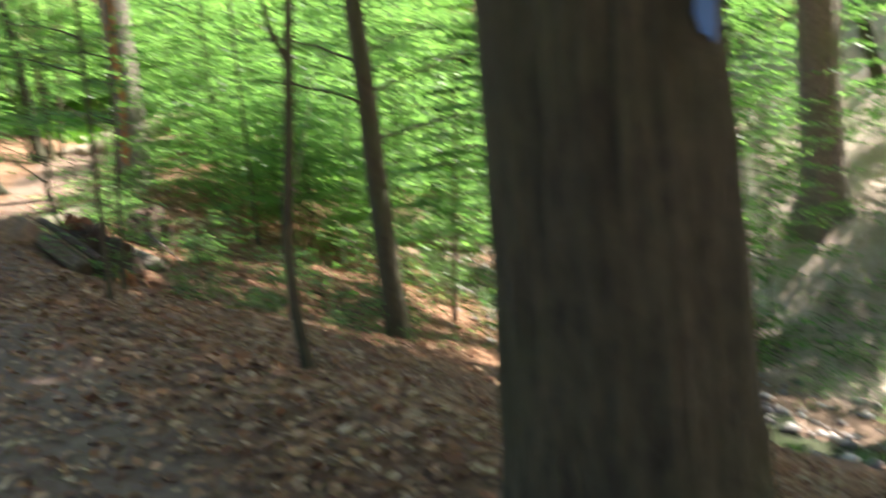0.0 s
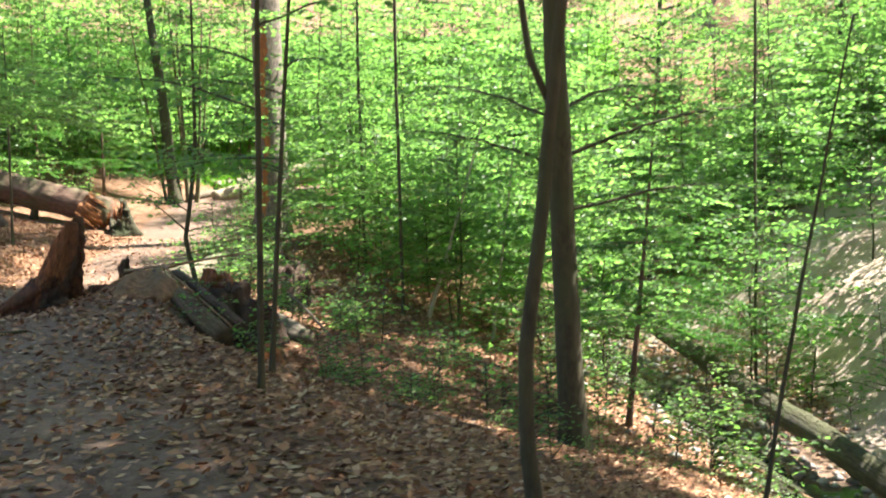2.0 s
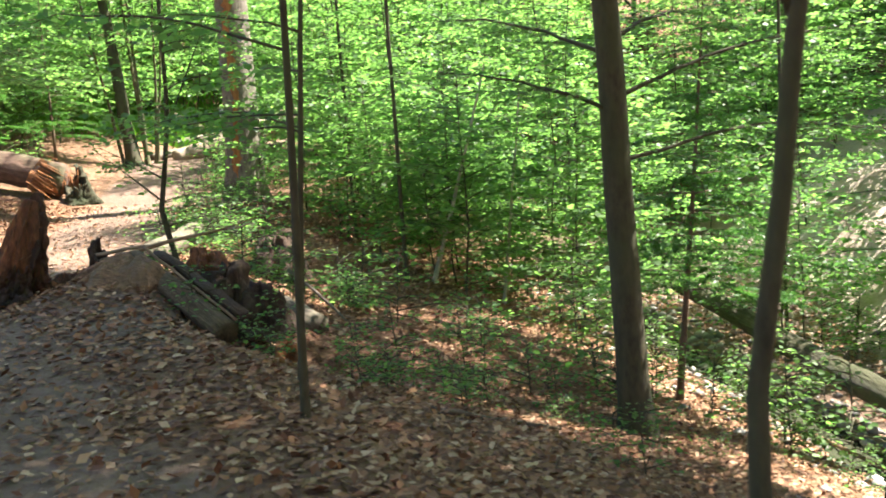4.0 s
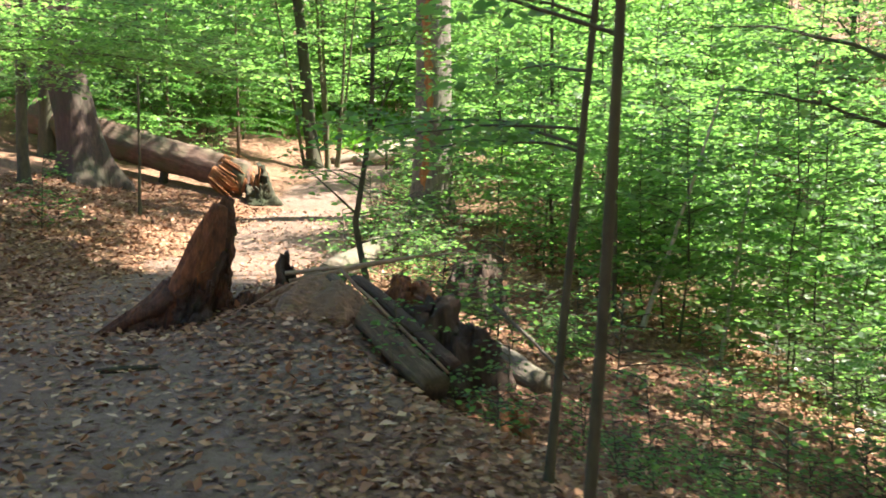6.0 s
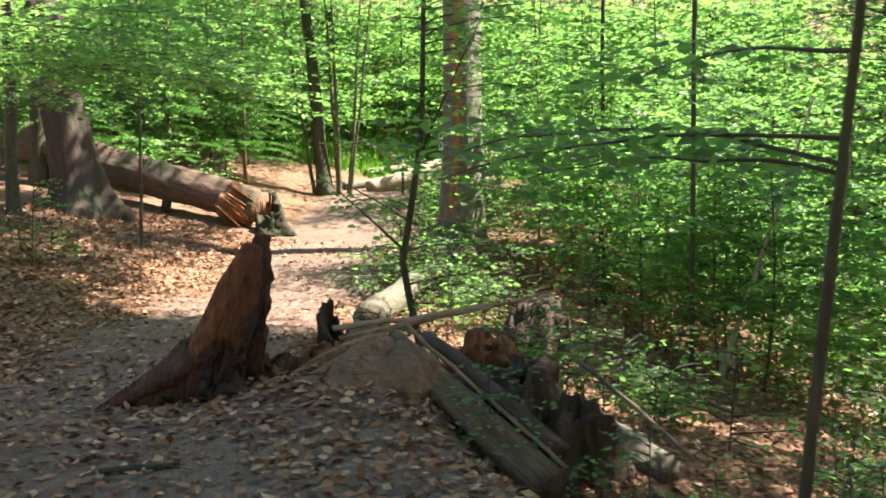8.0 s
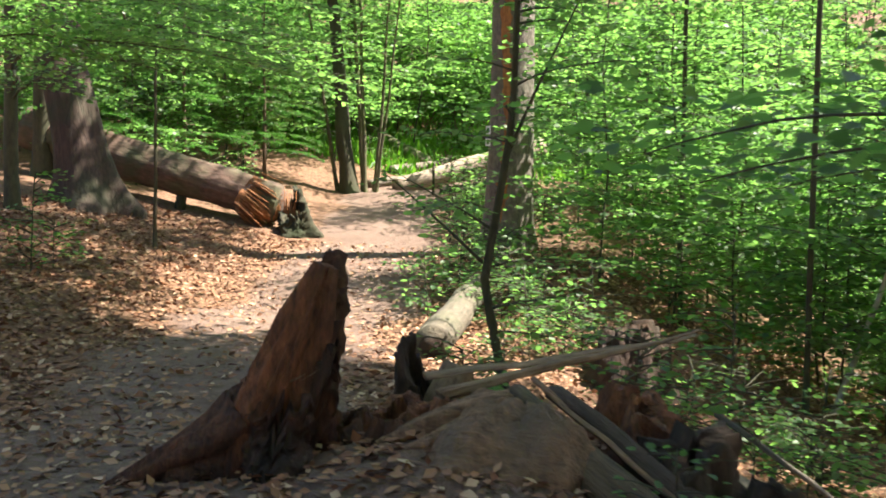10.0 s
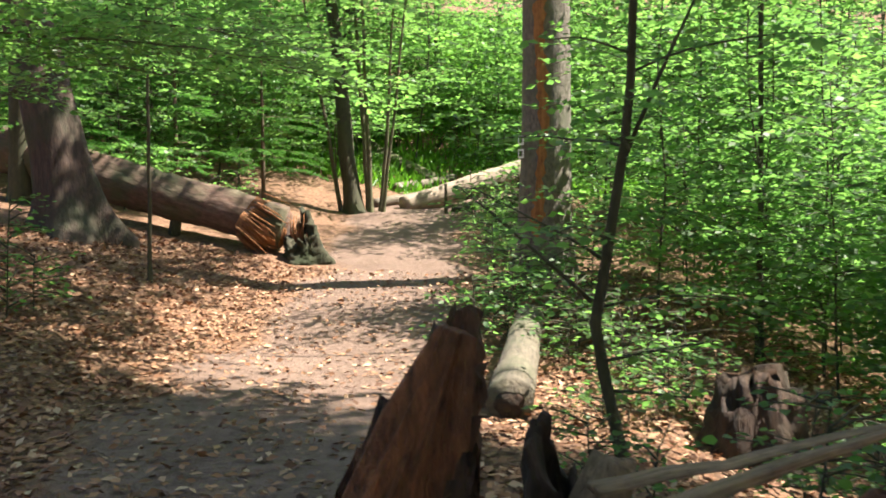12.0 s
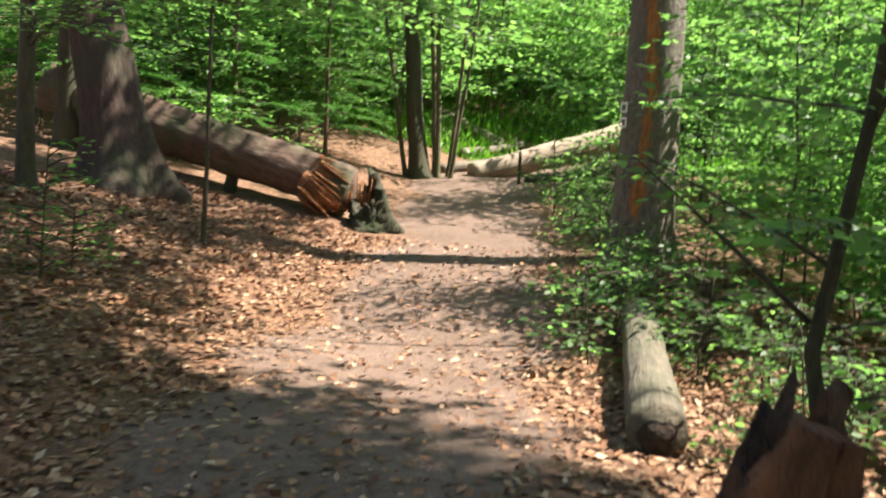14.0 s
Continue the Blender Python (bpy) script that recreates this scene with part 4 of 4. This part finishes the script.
part("shaft", pb, BARK_BIG, po)

# fallen logs by the stream
lying("stream_log", (0.45, 22.8, -1.5), (2.8, 13.2, -2.32), 0.15, 0.19, BARK_BIG, "long dark fallen trunk along the stream's far side", 20, 0.08, 130)
lying("stream_log", (-2.3, 23.4, -1.4), (0.3, 23.0, -1.85), 0.13, 0.10, WOOD_OLD, "fallen log across the head of the stream", 16, 0.1, 131)
lying("stream_stick", (1.0, 15.6, -2.3), (2.1, 13.0, -2.42), 0.03, 0.02, WOOD_PALE, "bare pale stick lying in the stream", 8, 0.15, 132, cat="branch")
lying("slope_stick", (-2.6, 10.3, ground_at(-2.6, 10.3) + 0.03), (-1.7, 11.5, ground_at(-1.7, 11.5) + 0.05), 0.025, 0.012, WOOD_OLD, "fallen stick on the leaf-covered slope", 8, 0.15, 133, cat="branch")
lying("slope_stick", (-4.6, 14.6, 0.0), (-3.7, 13.1, -0.35), 0.02, 0.012, WOOD_OLD, "fallen stick on the leaf-covered slope", 8, 0.15, 134, cat="branch")
lying("trail_root", (-6.62, 10.95, ground_at(-6.62, 10.95) + 0.01), (-6.25, 11.1, ground_at(-6.25, 11.1) + 0.01), 0.03, 0.02, BARK_BIG, "dark root end beside the trail", 10, 0.2, 135, cat="root")


# understory thicket
def thicket():
    rs = np.random.RandomState(77)
    kinds = []
    for i in range(6):
        tall = [2.4, 3.4, 4.4, 5.4, 3.0, 6.2][i]
        kinds.append(sapling("understory_beech", (-3 + i * 0.5, 20), (rs.normal(0, 0.04), rs.normal(0, 0.04)), tall, 0.016, "young beech with layered bright green foliage", n=[30, 40, 46, 52, 36, 56][i], z0=0.55, reach=2.0, size=0.115, seed=60 + i, group="understory beeches", dens=0.8, oval=False, wobble=0.11))
    spots, tries = [], 0
    while len(spots) < 235 and tries < 9000:
        tries += 1
        x, y = rs.uniform(-24, 14), rs.uniform(14, 46)
        d, s = along(TRAIL, np.array([x]), np.array([y]))
        ds, so_ = along(STREAM, np.array([x]), np.array([y]))
        if d[0] < (3.4 if s[0] > 0 and y < 31 else 2.3) or ds[0] < 1.1:
            continue
        if s[0] > 0 and so_[0] < 0 and y < 18.3:
            continue
        if s[0] < 0 and (y < 25.5 or (x > -14.6 and y < 33.5)):
            continue
        if so_[0] > 0 and y < 27 and rs.uniform() < 0.85:
            continue
        if -13.5 < x < -4.0 and 31 < y < 47 and rs.uniform() < (0.9 if y < 38 else 0.5):
            continue
        if -4.0 < x < 5 and 30 < y < 37 and rs.uniform() < 0.75:
            continue
        if any((x - a) ** 2 + (y - c) ** 2 < (0.9 if y < 28 else 1.6) for a, c in spots):
            continue
        spots.append((x, y))
    spots += [(-4.3, 19.6), (-4.9, 21.0), (-5.2, 23.6), (-3.4, 19.0), (-1.5, 18.6)]
    for i, (x, y) in enumerate(spots):
        k = kinds[i % 6]
        m = pose(x, y, ground_at(x, y), 0, 0, rs.uniform(0, 360))
        if i < 6:
            k.matrix_basis = m
        else:
            copy_thing(k, m).scale = [rs.uniform(0.8, 1.2) * (1.0 if y < 28 else 1.35)] * 3


thicket()


# low growth on the ground
def seedlings():
    rs = np.random.RandomState(41)
    kinds = [sapling("beech_seedling", (0, 20 + i), (rs.normal(0, 0.1), rs.normal(0, 0.1)), [0.45, 0.7, 1.0, 0.55][i], 0.0045, "low bright green seedling on the forest floor", n=[12, 15, 19, 15][i], z0=0.08, reach=0.6, size=0.07, seed=140 + i, group="seedlings", dens=0.9) for i in range(4)]
    spots = []
    for (cx_, cy_, rx_, ry_, n_) in [(-7.3, 21.6, 0.5, 1.3, 18), (-8.9, 27.6, 0.45, 1.3, 34), (-8.1, 25.0, 0.3, 0.6, 10), (-8.6, 38.5, 2.6, 2.6, 80), (-6.3, 17.6, 0.4, 1.2, 10), (-2.4, 12.0, 0.8, 0.8, 12), (-2.6, 14.0, 1.2, 1.2, 16), (-0.6, 14.0, 1.0, 1.2, 10), (-4.7, 15.0, 0.8, 0.8, 12), (5.0, 12.2, 0.9, 1.6, 26), (4.2, 15.0, 1.0, 2.5, 18), (4.6, 18.0, 1.5, 3.0, 16), (-13.2, 26.0, 0.8, 0.6, 6), (-11.9, 18.2, 0.4, 0.5, 2), (-1.0, 19.5, 1.6, 2.0, 14), (0.6, 12.8, 0.7, 1.0, 8), (-3.1, 11.4, 0.8, 0.8, 8)]:
        spots += [(cx_ + rs.normal(0, rx_), cy_ + rs.normal(0, ry_)) for _ in range(n_)]
    spots = [p for p in spots if along(TRAIL, np.array([p[0]]), np.array([p[1]]))[0][0] > 1.25 and along(STREAM, np.array([p[0]]), np.array([p[1]]))[0][0] > 0.8]
    for i, (x, y) in enumerate(spots):
        k = kinds[i % 4]
        m = pose(x, y, ground_at(x, y), 0, 0, rs.uniform(0, 360))
        if i < 4:
            k.matrix_basis = m
        else:
            copy_thing(k, m).scale = [rs.uniform(0.7, 1.3) * (0.6 if y < 13 else 1.0)] * 3


seedlings()


# the wood beyond, and unseen trees added for canopy shade
def far_wood():
    rs = np.random.RandomState(99)
    kinds = []
    for i in range(3):
        kinds.append(tall_tree("forest_tree", (0, 60), (rs.normal(0, 0.02), 0), 13.0, [0.16, 0.22, 0.13][i], 0.08, "unseen tall tree with a light green crown, added for shade", BARK, (8.5, 3.4, 3.6, 6500), seed=90 + i, group="trees of the wood behind", segs=12, size=0.26))
    thin = []
    for i in range(2):
        thin.append(tall_tree("forest_tree", (0, 70), (rs.normal(0, 0.03), 0), 12.0, [0.14, 0.10][i], 0.05, "slim forest tree with an airy light green crown", BARK, (8.0, 2.8, 3.6, 1300), seed=95 + i, group="trees of the wood behind", segs=10, size=0.2))
    # shade: trees out of view, placed so their crowns darken the walk
    shade = [(6.6, 6.6), (5.2, 2.0), (3.0, -2.5), (8.0, 0.0), (9.2, 9.0), (-1.0, -4.5), (-8.5, 1.0), (-11.5, 8.0), (4.95, 10.6)]
    back = [(12.5, 29), (-15, 38), (-19.5, 29), (-19, 21), (-22, 36), (-14, 45), (2, 42), (8, 38), (15, 33), (17, 24), (-25, 24), (-27, 31), (-3, 50), (-22, 47), (12, 47), (-17.5, 15.0), (-16, 24)]
    for group_, spots in ((kinds, shade), (thin, back)):
        for i, (x, y) in enumerate(spots):
            k = group_[i % len(group_)]
            m = pose(x, y, ground_at(x, y), 0, 0, rs.uniform(0, 360))
            if i < len(group_):
                k.matrix_basis = m
            else:
                copy_thing(k, m).scale = [rs.uniform(0.9, 1.2)] * 3


far_wood()
# unseen trees, added so their broad crowns shade the slope and trail
for i, (x, y, h_, r_) in enumerate([(5.0, 10.9, 15.5, 4.8), (7.6, 7.2, 15.5, 4.6), (5.3, 4.2, 14.0, 4.4)]):
    tall_tree("forest_tree", (x, y), (0.0, 0.0), h_ + 2, 0.2, 0.1, "unseen tall tree beside the stream, added for its crown's shade", BARK, (h_, r_, 2.2, 10000), seed=170 + i, segs=14, size=0.26)
# added to carry high unseen crowns that shade trail, bank and stump
for i, (x, y, h_, r_, n_) in enumerate([(-3.7, 18.0, 12.0, 2.1, 3400), (-4.9, 20.9, 12.4, 1.9, 800), (2.2, 20.3, 12.0, 1.5, 2200)]):
    tall_tree("forest_tree", (x, y), (0.0, 0.0), h_ + 1, 0.03, 0.02, "slim tall tree added in the thicket, its high crown for shade", BARK, (h_, r_, 2.0, n_), seed=180 + i, segs=12, size=0.24)
# added tree, leaned so its crown out of view shades the near trail
tall_tree("forest_tree", (8.2, 20.0), (-0.265, -0.115), 21.0, 0.13, 0.08, "tall slim tree on the stream bank, added and leaned for shade", BARK, (18.5, 4.8, 1.8, 10500), seed=78, segs=16, size=0.26)
# its crown, out of view, is set high to shade mound and trail
tall_tree("forest_tree", (5.75, 16.2), (0.0, 0.0), 20.0, 0.36, 0.16, "tall straight grey tree across the stream", BARK_GREY, (16.5, 4.9, 2.6, 8500), seed=77, segs=24, size=0.26)


# leaf litter
def litter(name, n, xr, yr, seed, keep, size=0.075):
    rs = np.random.RandomState(seed)
    x, y = rs.uniform(*xr, n), rs.uniform(*yr, n)
    k = rs.uniform(0, 1, n) < keep(x, y)
    x, y = x[k], y[k]
    z = height(x, y) + rs.uniform(0.004, 0.03, len(x))
    bl = Build()
    bl.leaves(np.stack([x, y, z], 1), rs.normal(0, 1, (len(x), 3)) * [1, 1, 0.18], np.array([0, 0, 1.0]) + rs.normal(0, 0.35, (len(x), 3)), size * rs.uniform(0.5, 1.25, len(x)), 0.3, False)
    return tagged(part(name, bl, LITTER, smooth_faces=False), "brown and tan fallen beech leaves covering the ground", "leaves", kind="stuff")


def keep_litter(x, y):
    d, s = along(TRAIL, x, y)
    k = 0.14 + 0.26 * (1 - smooth(13.5, 16.5, y)) + 0.8 * smooth(0.7, 1.8, d + 0.3 * wave(x, y, 1.3, 0.7))
    k *= 1 - 0.25 * np.clip(bumpat(x, y, -5.0, 11.2, 1.1, 1.3, 1.0, -0.3), 0, 1)
    k += 0.6 * bumpat(x, y, -6.3, 11.9, 0.7, 0.6, 1.0)
    return k * smooth(0.5, 1.1, along(STREAM, x, y)[0])


litter("leaf_litter", 215000, (-15, 3), (2.5, 24), 5, keep_litter)


# low grass in the clearing beyond the bend
def grass(n, seed):
    rs = np.random.RandomState(seed)
    x, y = rs.uniform(-19, 1, n), rs.uniform(33.5, 62, n)
    k = (along(TRAIL, x, y)[0] > 1.0) & (rs.uniform(0, 1, n) < 0.55 + 0.45 * wave(x, y, 0.8, 0.5))
    x, y = x[k], y[k]
    bl = Build()
    bl.leaves(np.stack([x, y, height(x, y) - 0.02], 1), np.array([0, 0, 1.0]) + rs.normal(0, 0.45, (len(x), 3)), rs.normal(0, 1, (len(x), 3)), rs.uniform(0.15, 0.5, len(x)), 0.10, False)
    return tagged(part("grass", bl, FERN), "light green grass and low growth in a sunny clearing", "grass", kind="stuff")


grass(120000, 19)


# stones along the stream
def pebbles(n, seed):
    rs = np.random.RandomState(seed)
    y = rs.uniform(9, 25, n)
    cxs = np.interp(y, STREAM[:, 1], STREAM[:, 0])
    x = cxs + rs.normal(0, 0.9, n)
    z = height(x, y)
    r = 0.03 + 0.09 * rs.uniform(0, 1, n) ** 3
    ico = np.array([(0, 0, 1), (1, 0, 0.1), (0.3, 0.95, 0), (-0.8, 0.6, 0.1), (-0.8, -0.6, 0), (0.3, -0.95, 0.1), (0, 0, -1)], float)
    fc = [(0, 1, 2), (0, 2, 3), (0, 3, 4), (0, 4, 5), (0, 5, 1), (6, 2, 1), (6, 3, 2), (6, 4, 3), (6, 5, 4), (6, 1, 5)]
    bl = Build()
    for i in range(n):
        v = ico * (1 + rs.uniform(-0.25, 0.25, ico.shape)) * r[i] * [1, rs.uniform(0.7, 1.2), 0.6]
        a = rs.uniform(0, 6.28)
        c, sn = math.cos(a), math.sin(a)
        bl.add(np.stack([v[:, 0] * c - v[:, 1] * sn + x[i], v[:, 0] * sn + v[:, 1] * c + y[i], v[:, 2] + z[i] + 0.2 * r[i]], 1), fc)
    return tagged(part("stream_pebbles", bl, STONE), "grey and pinkish pebbles along the stream", "stones", kind="stuff")


pebbles(1600, 9)
